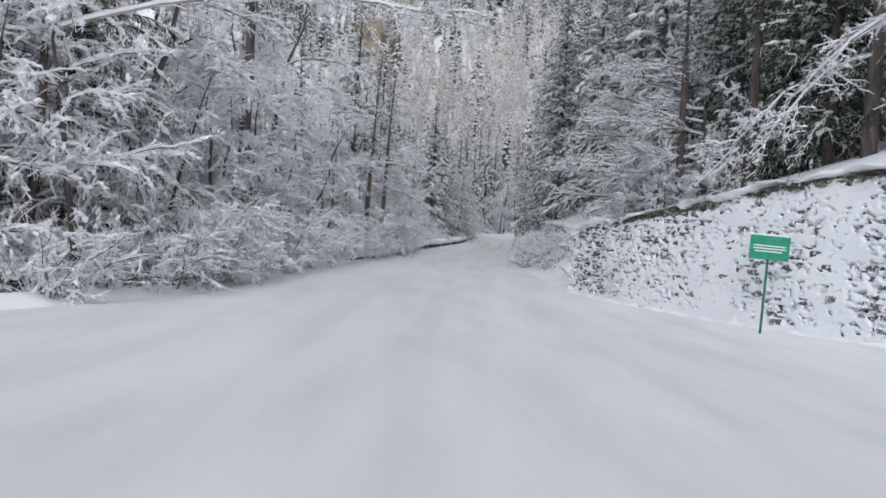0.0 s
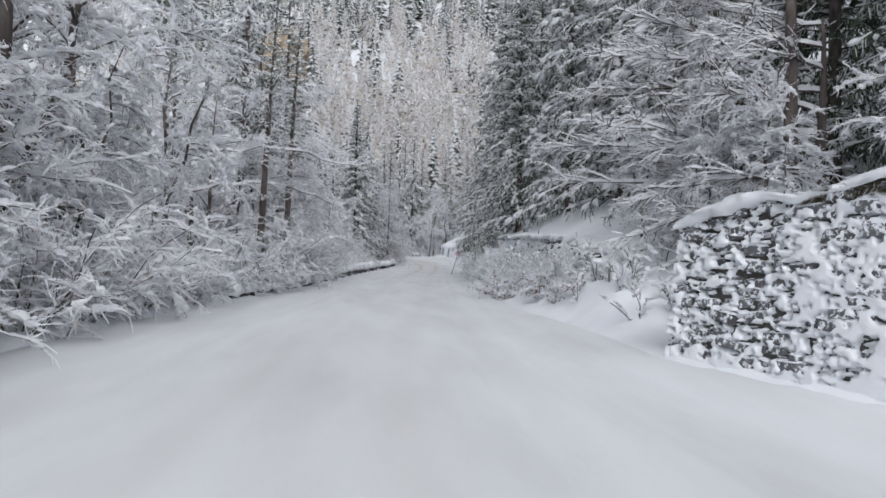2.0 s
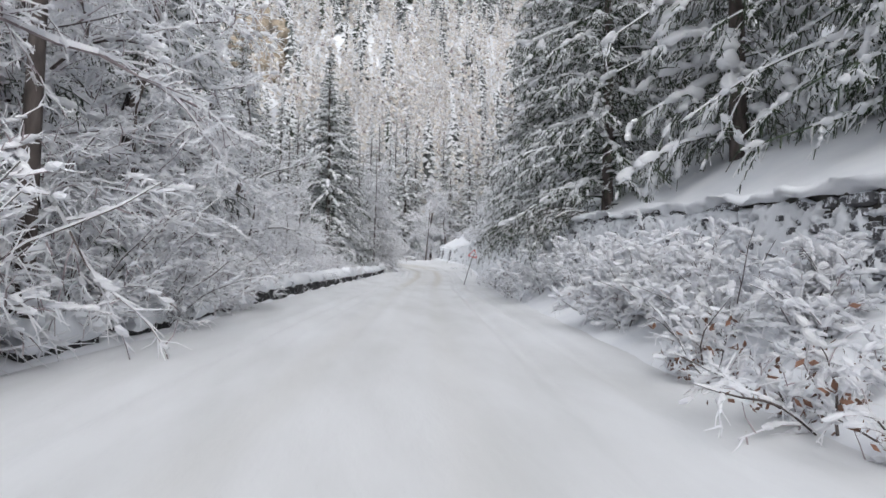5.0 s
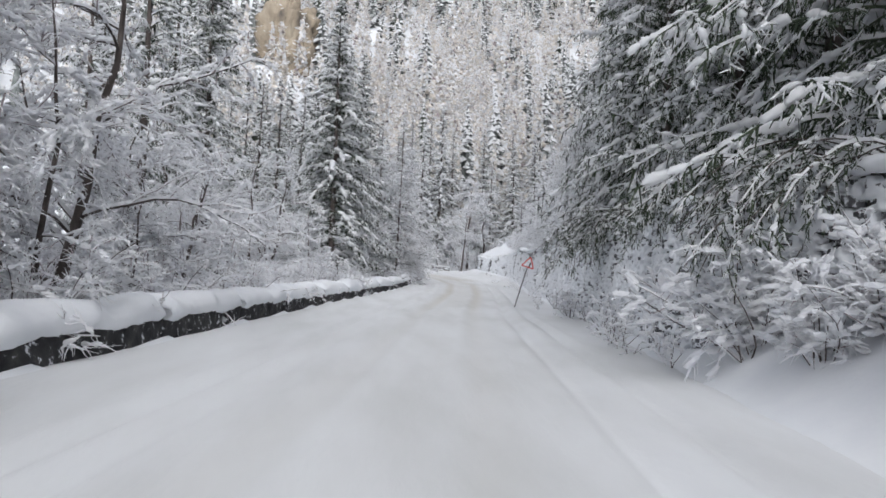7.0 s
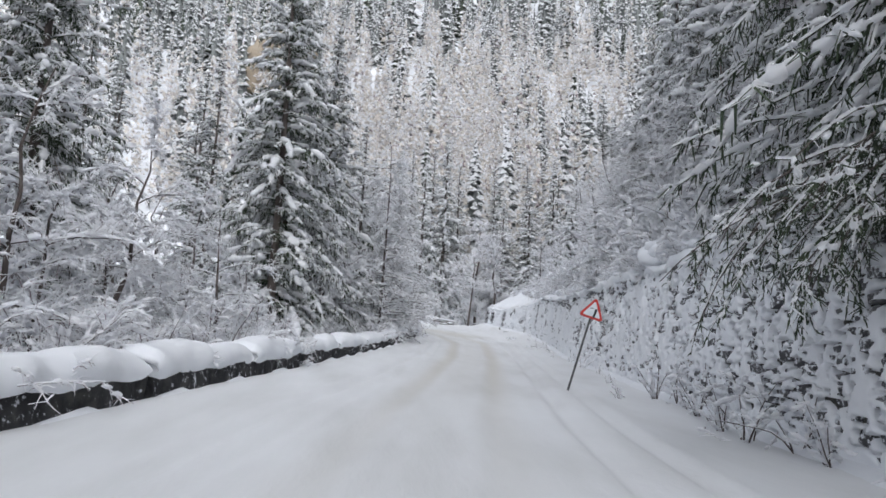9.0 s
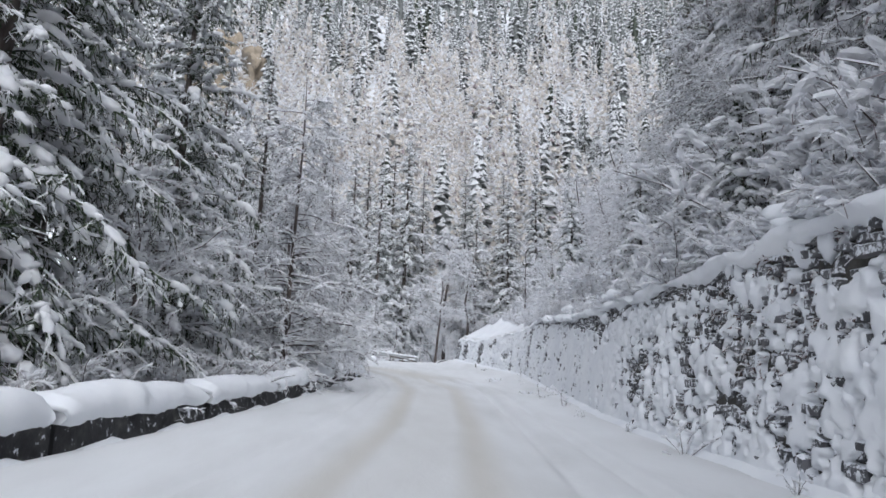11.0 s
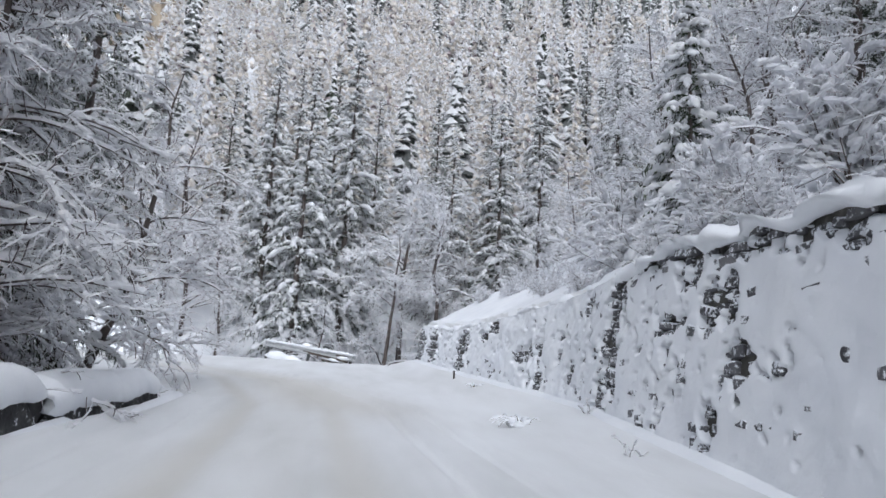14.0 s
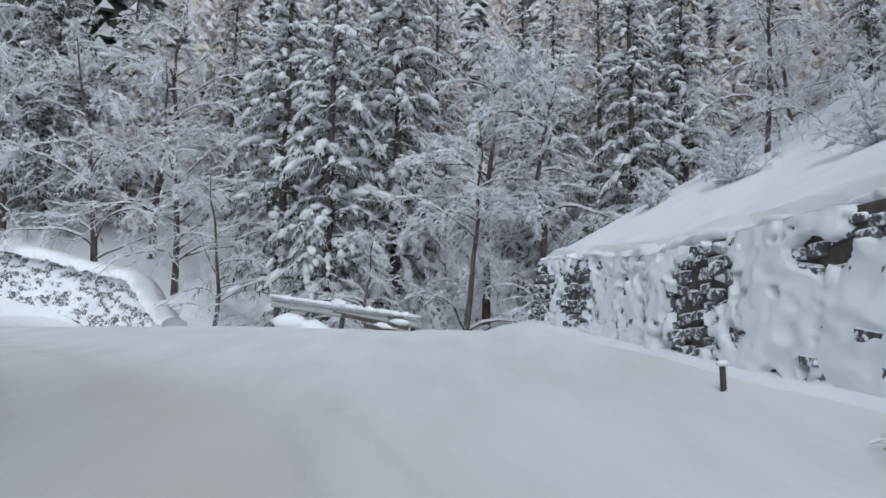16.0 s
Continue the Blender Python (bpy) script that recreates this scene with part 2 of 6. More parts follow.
def sweep(P, D, section, rng, rough=0.03, heap=None):
    """A rounded strip of snow: the section (sideways, up) carried along the points P with level directions D."""
    n, k = len(P), len(section)
    S = np.array(section)[None] * np.ones((n, 1, 1))
    grow = np.ones(n) if heap is None else heap
    s = np.arange(n)
    u = s * 0.21
    for q in range(k):
        S[:, q, 1] = S[:, q, 1] * grow + rough * 2 * (value_noise(u, np.full(n, q * 0.6), 31) - 0.5)
        S[:, q, 1] += rough * 0.7 * (value_noise(u * 3.7 + 3 * q, np.full(n, q * 1.7), 33) - 0.5)
        S[:, q, 0] += rough * 0.8 * (value_noise(u * 4.3 + 5 * q, np.full(n, q * 1.7), 34) - 0.5)
        S[:, q, 0] += rough * 2 * (value_noise(u * 1.3, np.full(n, q * 0.6), 32) - 0.5)
    N = np.stack([D[:, 1], -D[:, 0], np.zeros(n)], 1)
    V = P[:, None] + S[..., 0:1] * N[:, None] + S[..., 1:2] * np.array([0, 0, 1.0])
    i = (np.arange(n - 1)[:, None] * k + np.arange(k - 1)[None]).ravel()
    F = np.concatenate([np.stack([i, i + 1, i + k + 1], 1), np.stack([i, i + k + 1, i + k], 1)])
    ends = [(0, j, j + 1) for j in range(1, k - 1)] + [((n - 1) * k, (n - 1) * k + j + 1, (n - 1) * k + j) for j in range(1, k - 1)]
    return V.reshape(-1, 3), np.concatenate([F, np.array(ends)])


def tube(P, R, k=8):
    """A round tapered limb along the points P with radii R."""
    P, R = np.asarray(P, float), np.asarray(R, float)
    d = unit(np.gradient(P, axis=0))
    a = unit(np.cross(d, np.array([0.3, 1, 0.1])))
    b = np.cross(d, a)
    th = np.linspace(0, 2 * np.pi, k, endpoint=False)
    V = P[:, None] + R[:, None, None] * (np.cos(th)[None, :, None] * a[:, None] + np.sin(th)[None, :, None] * b[:, None])
    F = []
    for i in range(len(P) - 1):
        for j in range(k):
            p, q = i * k + j, i * k + (j + 1) % k
            F += [(p, q, q + k), (p, q + k, p + k)]
    c = (len(P) - 1) * k
    F += [(c, c + j, c + j + 1) for j in range(1, k - 1)]
    return V.reshape(-1, 3), np.array(F), 0


def ball_template():
    bm = bmesh.new()
    bmesh.ops.create_icosphere(bm, subdivisions=2, radius=1)
    V = np.array([v.co[:] for v in bm.verts])
    F = np.array([[v.index for v in f.verts] for f in bm.faces])
    bm.free()
    bm = bmesh.new()
    bmesh.ops.create_icosphere(bm, subdivisions=1, radius=1)
    V1 = np.array([v.co[:] for v in bm.verts])
    F1 = np.array([[v.index for v in f.verts] for f in bm.faces])
    bm.free()
    return (V, F), (V1, F1)


BALL, BALL_LOW = ball_template()


def lumps(rng, C, axis, sx, sy, sz, rough=0.18, fine=False):
    """Uneven rounded lumps of snow at C, long along axis."""
    T, F = BALL if fine else BALL_LOW
    N = len(C)
    a = unit(axis)
    side = unit(np.cross(a, np.array([0.0, 0, 1])) + 1e-6)
    up = np.cross(side, a)
    S = T[None] * (1 + rng.uniform(-rough, rough, (N, len(T), 1)))
    V = C[:, None] + S[..., 0:1] * (a * sx[:, None])[:, None] + S[..., 1:2] * (side * sy[:, None])[:, None] + S[..., 2:3] * (up * sz[:, None])[:, None]
    FF = (F[None] + len(T) * np.arange(N)[:, None, None]).reshape(-1, 3)
    return V.reshape(-1, 3), FF, 0


def shoots(rng, pos, d, length, segs, droop, wob):
    pts = [pos]
    d = unit(d)
    for _ in range(segs):
        pts.append(pts[-1] + d * (length / segs)[:, None])
        d = unit(d + rng.normal(0, wob, d.shape) + np.array([0, 0, -1.0]) * droop)
    return np.stack(pts, 1)


def children(rng, pts, per, t0, t1):
    N, S = pts.shape[0], pts.shape[1] - 1
    idx = np.repeat(np.arange(N), per)
    t = rng.uniform(t0, t1, len(idx)) * S
    i = np.minimum(t.astype(int), S - 1)
    f = (t - i)[:, None]
    a, b = pts[idx, i], pts[idx, i + 1]
    return idx, a * (1 - f) + b * f, unit(b - a), t / S


def limb_kites(pts, r_base, r_tip, wide, snow, low, rng, cover):
    """Kite limbs along all polylines, laden with snow where they lie flat."""
    N, S = pts.shape[0], pts.shape[1] - 1
    P0, P1 = pts[:, :-1].reshape(-1, 3), pts[:, 1:].reshape(-1, 3)
    t = np.arange(S) / S
    r0 = (r_base[:, None] * (1 - t) + r_tip * t).ravel()
    r1 = (r_base[:, None] * (1 - t - 1 / S) + r_tip * (t + 1 / S)).ravel()
    flat = (1 - np.abs(unit(P1 - P0)[:, 2]) ** 2).reshape(N, S)
    node = rng.uniform(0.65, 1.2, (N, S + 1)) * (1 - 0.5 * np.linspace(0, 1, S + 1) ** 3)[None]
    on = rng.random((N, S)) < cover
    s0 = (snow * (0.25 + 0.75 * flat) * node[:, :-1] * on).ravel()
    s1 = (snow * (0.25 + 0.75 * flat) * node[:, 1:] * on).ravel()
    return kites(P0, P1, r0, r1, wide, r0 + s0, r1 + s1, low, on.ravel().astype(int))


def clumps(rng, pts, count, size):
    """Small lumps of snow caught on the twigs."""
    _, c, d, _ = children(rng, pts, 1 + count // len(pts), 0.1, 1.0)
    k = rng.permutation(len(c))[:count]
    s = size * rng.uniform(0.5, 1.3, count)
    V, F, _ = lumps(rng, c[k] + np.array([0, 0, 0.25]) * s[:, None], d[k] * np.array([1, 1, 0.4]), s, s * 0.5, s * 0.38, 0.35)
    return V, F, 1


# ---------------------------------------------------------------- trees
def deciduous_meshes(seed, height, spread, n1=22, n2=11, n3=15, trunk_r=0.11, lean=(0.0, 0.0), snow=0.062, low_from=0.12, droop=0.11, rise=(0.35, 1.0), frost=0.84, sway=0.26, twig=None):
    rng = np.random.default_rng(seed)
    S = 8
    tz = np.linspace(0, 1, S + 1)
    bend = rng.normal(0, sway, (S + 1, 2)).cumsum(0) * height / 12
    T = np.stack([tz * lean[0] * height + bend[:, 0] * tz, tz * lean[1] * height + bend[:, 1] * tz, tz * height * 0.92], 1)[None]
    trunk = tube(T[0], trunk_r * (1 - 0.93 * tz) + 0.006, 7)
    _, p1, _, t1 = children(rng, T, n1, low_from, 0.98)
    az = rng.uniform(0, 2 * np.pi, n1)
    d1 = np.stack([np.cos(az), np.sin(az), rng.uniform(rise[0], rise[1], n1)], 1)
    L1 = spread * (1.15 - 0.75 * t1) * rng.uniform(0.7, 1.25, n1)
    B1 = shoots(rng, p1, d1, L1, 8, droop * 1.2, 0.13)
    i2, p2, d2, t2 = children(rng, B1, n2, 0.15, 1.0)
    D2 = unit(d2 * 0.9 + rng.normal(0, 0.62, d2.shape) + np.array([0, 0, 0.05]))
    L2 = L1[i2] * 0.45 * (1.2 - 0.6 * t2) * rng.uniform(0.6, 1.3, len(i2))
    B2 = shoots(rng, p2, D2, L2, 6, droop * 0.9, 0.17)
    i3, p3, d3, t3 = children(rng, B2, n3, 0.1, 1.0)
    D3 = unit(d3 * 0.7 + rng.normal(0, 0.7, d3.shape))
    L3 = np.clip(L2[i3] * 0.4, 0.07, 0.26) * rng.uniform(0.5, 1.3, len(i3))
    B3 = shoots(rng, p3, D3, L3, 2, droop * 1.4, 0.25)
    b1 = limb_kites(B1, trunk_r * 0.36 * (1.1 - 0.6 * t1), 0.008, 1.0, snow * 0.65, 1.0, rng, 0.95)
    b2 = limb_kites(B2, np.full(len(B2), 0.008), 0.003, 1.3, snow * 0.45, 0.9, rng, 0.95)
    b1 = (b1[0], b1[1], np.where(b1[2] == 0, 2, b1[2]))
    V, F, I = join([b1, b2, fine_twigs(rng, B3, snow * 0.33, 0.97, frost), clumps(rng, B2, n1 * n2 * 4, 0.075), clumps(rng, B1, n1 * 10, 0.12)])
    tv, tf, _ = trunk
    return mesh("trunk", tv, tf, [BARK], smooth=True), mesh("crown", V, F, [twig or TWIG, SNOW_TREE, BARK], I)


def fine_twigs(rng, B, snow, top, under):
    """Thin bent twigs of two lengths each, rimed with snow."""
    m, S = len(B), B.shape[1] - 1
    thick, up = rng.uniform(0.006, 0.011, m), snow * rng.uniform(0.5, 1.1, m)
    white, below = rng.random(m) < top, rng.random(m) < under
    return join([prisms(B[:, i], B[:, i + 1], thick * (1 - 0.3 * i), thick * (0.7 - 0.3 * i), up * (1 - 0.35 * i), white, below) for i in range(S)])


def bush_meshes(seed, height, spread, stems=17, n2=10, n3=11, snow=0.042, droop=0.06, leaves=0, clump=0.075, heaps=36, frost=0.8):
    rng = np.random.default_rng(seed)
    az = rng.uniform(0, 2 * np.pi, stems)
    r = rng.uniform(0, 0.25, stems) * spread
    p = np.stack([np.cos(az) * r, np.sin(az) * r, np.full(stems, -0.1)], 1)
    d = np.stack([np.cos(az) * spread / height, np.sin(az) * spread / height, np.ones(stems)], 1) + rng.normal(0, 0.2, (stems, 3))
    L = height * rng.uniform(0.6, 1.15, stems)
    B1 = shoots(rng, p, d, L, 7, droop, 0.14)
    i2, p2, d2, t2 = children(rng, B1, n2, 0.12, 1.0)
    D2 = unit(d2 * 0.5 + rng.normal(0, 0.7, d2.shape) * np.array([1, 1, 0.6]))
    L2 = height * 0.32 * (1.15 - 0.6 * t2) * rng.uniform(0.5, 1.3, len(i2))
    B2 = shoots(rng, p2, D2, L2, 3, droop * 2, 0.2)
    i3, p3, d3, t3 = children(rng, B2, n3, 0.1, 1.0)
    D3 = unit(d3 * 0.7 + rng.normal(0, 0.65, d3.shape))
    B3 = shoots(rng, p3, D3, np.clip(L2[i3] * 0.45, 0.08, 0.3) * rng.uniform(0.5, 1.3, len(i3)), 2, droop * 2, 0.25)
    b1 = limb_kites(B1, np.full(len(B1), 0.016), 0.005, 1.0, snow * 0.5, 1.0, rng, 0.8)
    b2 = limb_kites(B2, np.full(len(B2), 0.007), 0.003, 1.3, snow * 0.55, 0.9, rng, 0.92)
    b3 = fine_twigs(rng, B3, snow * 0.42, 0.94, frost)
    tv, tf, ti = b1
    V, F, I = join([b2, b3, clumps(rng, B2, stems * heaps, clump)])
    out = [mesh("stem_clump", tv, tf, [BARK, SNOW_TREE], ti), mesh("crown", V, F, [TWIG, SNOW_TREE], I)]
    if leaves:
        k = rng.integers(0, len(p3), leaves)
        c = p3[k] * np.array([1, 1, 0.75])
        u, v = unit(rng.normal(0, 1, (leaves, 3))), unit(rng.normal(0, 1, (leaves, 3)))
        q = np.stack([c, c + u * 0.05 + v * 0.03, c + u * 0.11, c + u * 0.05 - v * 0.03], 1).reshape(-1, 3)
        f = (np.array([[0, 1, 2], [0, 2, 3]])[None] + 4 * np.arange(leaves)[:, None, None]).reshape(-1, 3)
        out.append(mesh("foliage", q, f, [LEAF]))
    return out


def pads(rng, B, size, per, t0, long=1.5, flat=0.42, fine=False):
    """Rounded pads of snow caught along the boughs B, each following its bough."""
    idx, c, d, t = children(rng, B, per, t0, 1.0)
    z = size[idx] * rng.uniform(0.45, 1.25, len(idx)) * (1.1 - 0.35 * t)
    V, F, _ = lumps(rng, c + np.array([0, 0, 0.22]) * z[:, None], d, z * long * rng.uniform(0.7, 1.2, len(z)), z * rng.uniform(0.5, 0.85, len(z)), z * flat * rng.uniform(0.8, 1.3, len(z)), 0.28, fine)
    return V, F, 0


def spruce_meshes(seed, height, radius, whorls=20, per=6, twigs=10, snow=0.06, cover=0.75, bare=0.08, load=0.8, droop=0.16, trunk_r=0.17, pad=1.0, sprays=5, fingers=0.5, lump=3, fine=False, leaf=None):
    rng = np.random.default_rng(seed)
    S = 10
    tz = np.linspace(0, 1, S + 1)
    T = np.stack([0.02 * height * np.sin(tz * 3 + seed), np.zeros(S + 1), tz * height], 1) * np.array([0.3, 1, 1])
    trunk = tube(T, trunk_r * (1 - 0.95 * tz) + 0.01, 8)
    n = whorls * per
    h = np.repeat(np.linspace(bare, 0.985, whorls), per) + rng.normal(0, 0.016, n)
    az = np.tile(np.arange(per) * 2 * np.pi / per, whorls) + np.repeat(rng.uniform(0, 6.28, whorls), per) + rng.normal(0, 0.3, n)
    L = radius * np.clip(1.02 - h, 0.03, 1) ** 0.85 * rng.uniform(0.55, 1.2, n)
    p = np.stack([np.zeros(n), np.zeros(n), h * height], 1)
    rise = 0.7 * h + rng.normal(0, 0.12, n)
    d = np.stack([np.cos(az), np.sin(az), rise], 1)
    B1 = shoots(rng, p, d, L, 6, droop, 0.13)
    i2, p2, d2, t2 = children(rng, B1, twigs, 0.06, 1.0)
    sgn = np.where(np.arange(len(i2)) % 2, 1.0, -1.0)[:, None]
    side = unit(np.cross(d2, np.array([0.0, 0, 1])))
    D2 = unit(d2 * 0.6 + side * sgn * rng.uniform(0.3, 0.95, (len(i2), 1)) + rng.normal(0, 0.22, d2.shape) + np.array([0, 0, -0.28]))
    L2 = np.clip(L[i2] * 0.36 * (1.15 - 0.7 * t2), 0.12, 0.8) * rng.uniform(0.6, 1.25, len(i2))
    B2 = shoots(rng, p2, D2, L2, 2, droop * 2.2, 0.22)
    b1 = limb_kites(B1, np.full(n, 0.026), 0.012, 1.0, snow * 0.8, 0.9, rng, cover * 0.8)
    m2 = len(B2) * 2
    Q0, Q1 = B2[:, :-1].reshape(-1, 3), B2[:, 1:].reshape(-1, 3)
    b2 = prisms(Q0, Q1, rng.uniform(0.005, 0.009, m2), rng.uniform(0.004, 0.007, m2), snow * rng.uniform(0.2, 0.7, m2), rng.random(m2) < cover)
    # needle sprays along the twigs, many hanging
    i3, p3, d3, t3 = children(rng, B2, sprays, 0.05, 1.0)
    side3 = unit(np.cross(d3, np.array([0.0, 0, 1])))
    sgn3 = np.where(np.arange(len(i3)) % 2, 1.0, -1.0)[:, None]
    hang = (rng.random((len(i3), 1)) < 0.5) * 0.9
    D3 = unit(d3 * 0.6 + side3 * sgn3 * 0.7 + rng.normal(0, 0.25, d3.shape) + np.array([0, 0, -0.15]) - hang * np.array([0, 0, 1.0]))
    ln = np.clip(L2[i3] * 0.35, 0.06, 0.17) * rng.uniform(0.6, 1.3, len(i3))
    P1 = p3 + D3 * ln[:, None]
    b3 = prisms(p3, P1, rng.uniform(0.008, 0.016, len(i3)), np.full(len(i3), 0.006), snow * 0.4 * rng.uniform(0.4, 1.1, len(i3)) * (1 - 0.6 * hang[:, 0]), rng.random(len(i3)) < cover * (1 - 0.45 * hang[:, 0]), rng.random(len(i3)) < 0.12)
    # tassels under the limbs
    i4, p4, d4, _ = children(rng, B1, twigs * 2, 0.12, 1.0)
    D4 = unit(d4 * 0.4 + rng.normal(0, 0.28, d4.shape) + np.array([0, 0, -0.95]))
    P4 = p4 + D4 * (np.clip(L[i4] * 0.12, 0.06, 0.28) * rng.uniform(0.6, 1.3, len(i4)))[:, None]
    b4 = prisms(p4, P4, rng.uniform(0.012, 0.026, len(i4)), np.full(len(i4), 0.007), np.full(len(i4), 0.015), rng.random(len(i4)) < 0.22)
    V, F, I = join([b1, b2, b3, b4])
    k = rng.random(n) < load
    big = pads(rng, B1[k], np.minimum(0.045 * L[k] + 0.055, 0.15) * pad, lump, 0.25, 1.15, 0.45, fine)
    q = np.nonzero(k[i2] & (t2 > 0.3) & (rng.random(len(i2)) < fingers))[0]
    small = pads(rng, B2[q], np.minimum(0.07 * L2[q] + 0.03, 0.075) * pad, 2, 0.1, 1.5, 0.5)
    sv, sf, si = join([big, small])
    tv, tf, _ = trunk
    return mesh("trunk", tv, tf, [BARK], smooth=True), mesh("needles", V, F, [leaf or NEEDLE, SNOW_TREE], I), mesh("snow_load", sv, sf, [SNOW_TREE], smooth=True)


# ---------------------------------------------------------------- the lie of the land
PATH_Y = np.array([METRES * r[2] for r in ROWS])
PATH_X = np.array([METRES * r[1] for r in ROWS])
LEAN_K = math.sin(radians(-LEAN))
ROAD_Y = np.concatenate([[-300, -20], PATH_Y, [106, 112, 119, 130, 400]])
ROAD_Z = np.concatenate([[-0.2, -0.1], [0.12 + METRES * r[3] + LEAN_K * METRES * r[1] for r in ROWS], [3.55, 4.0, 4.5, 4.9, 4.9]])
LEFT = np.array([(-300, -12), (0, -9.5), (10, -6.6), (14, -5.3), (25, -4.9), (35, -3.4), (47, -1.75), (60, -0.6), (72, 0.85), (87, 3.0), (93, 3.8), (97, 4.15), (100, 4.3), (101.5, 3.5), (104.5, 0.2), (108, -5), (111, -14), (114, -60), (400, -60)])
# foot of the bank, line of the wall, wall height over the road, and how steep the ground is above it
RIGHT = np.array([(-300, 16), (0, 12.5), (6, 9.3), (14.4, 5.5), (17, 4.45), (20, 3.6), (22, 3.7), (28, 3.6), (36, 4.1), (45, 5.1), (52, 6.1), (58, 7.1), (72, 8.8), (82, 9.9), (90, 11.0), (100, 11.55), (108, 10.8), (116.5, 10.4), (118, 12.6), (122, 20), (400, 60)])
WALL_X = np.array([(-300, 16), (0, 12.5), (6, 9.3), (14.4, 5.5), (17, 4.45), (20, 3.6), (22, 4.4), (28, 5.0), (34, 5.7), (40, 6.1), (46, 6.2), (52, 6.3), (58, 7.2), (72, 8.9), (82, 10.0), (90, 11.05), (100, 11.6), (108, 10.85), (116.5, 10.45), (118, 12.6), (122, 20), (400, 60)])
WALL_H = np.array([(-300, 3.3), (8, 3.15), (12.6, 2.85), (16.5, 2.25), (19.5, 1.9), (20.5, 1.5), (22, 0.6), (27, 0.9), (29, 1.7), (34, 2.0), (46, 2.35), (60, 2.6), (72, 2.7), (88, 2.5), (95, 2.7), (102, 2.1), (109, 1.55), (116, 1.7), (119, 0.5), (125, 0), (400, 0)])
STEEP = np.array([(-300, 0.35), (20, 0.35), (30, 0.45), (45, 0.6), (60, 0.72), (90, 0.72), (98, 0.57), (120, 0.55), (400, 0.5)])


def left_x(y):
    return np.interp(y, LEFT[:, 0], LEFT[:, 1])


def right_x(y):
    return np.interp(y, RIGHT[:, 0], RIGHT[:, 1])


def wall_x(y):
    return np.interp(y, WALL_X[:, 0], WALL_X[:, 1])


def wall_h(y):
    return np.interp(y, WALL_H[:, 0], WALL_H[:, 1])


def road_z(y):
    return np.interp(y, ROAD_Y, ROAD_Z)


def wave(x, y, s, seed):
    """Smooth uneven ground of about one unit, from a few crossed waves."""
    r = np.random.default_rng(seed)
    out = 0
    for _ in range(6):
        a, k, p = r.uniform(0, 6.28), r.uniform(0.6, 2.2) / s, r.uniform(0, 6.28)
        out = out + np.sin((x * np.cos(a) + y * np.sin(a)) * k + p)
    return out / 6


def smooth_step(a, b, v):
    t = np.clip((v - a) / (b - a), 0, 1)
    return t * t * (3 - 2 * t)


def land(x, y):
    """Height of the snow at x, y."""
    x, y = np.asarray(x, float), np.asarray(y, float)
    z = road_z(y) + 0.03 * wave(x, y, 1.2, 3)
    lx, rx, wh = left_x(y), right_x(y), wall_h(y)
    out = np.maximum(lx - x, 0)
    z_left = z + 0.12 * smooth_step(0, 0.5, out) - 0.30 * np.clip(out - 0.8, 0, 9) + 0.22 * wave(x, y, 2.0, 4) * smooth_step(0.4, 2, out) + 0.85 * np.clip(out - 26, 0, 70)
    wx = wall_x(y)
    over = np.maximum(x - wx, 0)
    walled = np.clip(smooth_step(20.6, 20.2, y) + smooth_step(28.0, 28.5, y), 0, 1)
    step = walled * smooth_step(0.35, 0.6, over) + (1 - walled) * smooth_step(0.0, 2.2, over)
    late = smooth_step(90, 98, y) * smooth_step(119, 115, y)
    bank = (0.15 + 0.3 * late) * smooth_step(-1.0 - 0.5 * late, 0.1, x - rx)
    foot = 0.75 * smooth_step(0, 1, np.clip((x - rx) / np.maximum(wx - rx, 0.3), 0, 1)) * smooth_step(21, 25, y) * smooth_step(52, 46, y)
    steep = np.interp(y, STEEP[:, 0], STEEP[:, 1])
    rise = steep * np.clip(over - 0.9, 0, 7) + np.maximum(steep, 0.72) * np.clip(over - 7.9, 0, 68)
    z_right = z + bank + foot * (1 - step) + wh * step + rise + 0.3 * wave(x, y, 2.5, 5) * smooth_step(1, 3, over)
    z = np.where(x > rx, z_right, np.where(x < lx, z_left, z + bank + 0.16 * smooth_step(0.9, 0.0, x - lx) * smooth_step(40, 47, y)))
    # ravine behind the bend, then the far hillside
    z = z - 3.0 * smooth_step(118.8, 124, y - 0.25 * np.minimum(x - 6, 0)) * smooth_step(-6, 2, x) * smooth_step(18, 11, x)
    hill = 0.84 * (y - 124) + 1.5 + 2.5 * wave(x, y, 14, 6) + 0.20 * np.maximum(-x - 5, 0)
    return np.maximum(z, np.minimum(hill, 170))


def grid_mesh(name, xs, ys, zf, mat):
    X, Y = np.meshgrid(xs, ys)
    V = np.stack([X.ravel(), Y.ravel(), zf(X, Y).ravel()], 1)
    nx, ny = len(xs), len(ys)
    i = (np.arange(ny - 1)[:, None] * nx + np.arange(nx - 1)[None]).ravel()
    F = np.stack([i, i + 1, i + nx + 1, i + nx], 1)
    return mesh(name, V, F, [mat], smooth=True)


gx = np.concatenate([np.linspace(-700, -60, 16)[:-1], np.linspace(-60, -14, 24)[:-1], np.linspace(-14, 22, 121)[:-1], np.linspace(22, 70, 25)[:-1], np.linspace(70, 700, 16)])
gy = np.concatenate([np.linspace(-500, -10, 14)[:-1], np.linspace(-10, 126, 340)[:-1], np.linspace(126, 320, 60)[:-1], np.linspace(320, 900, 12)])


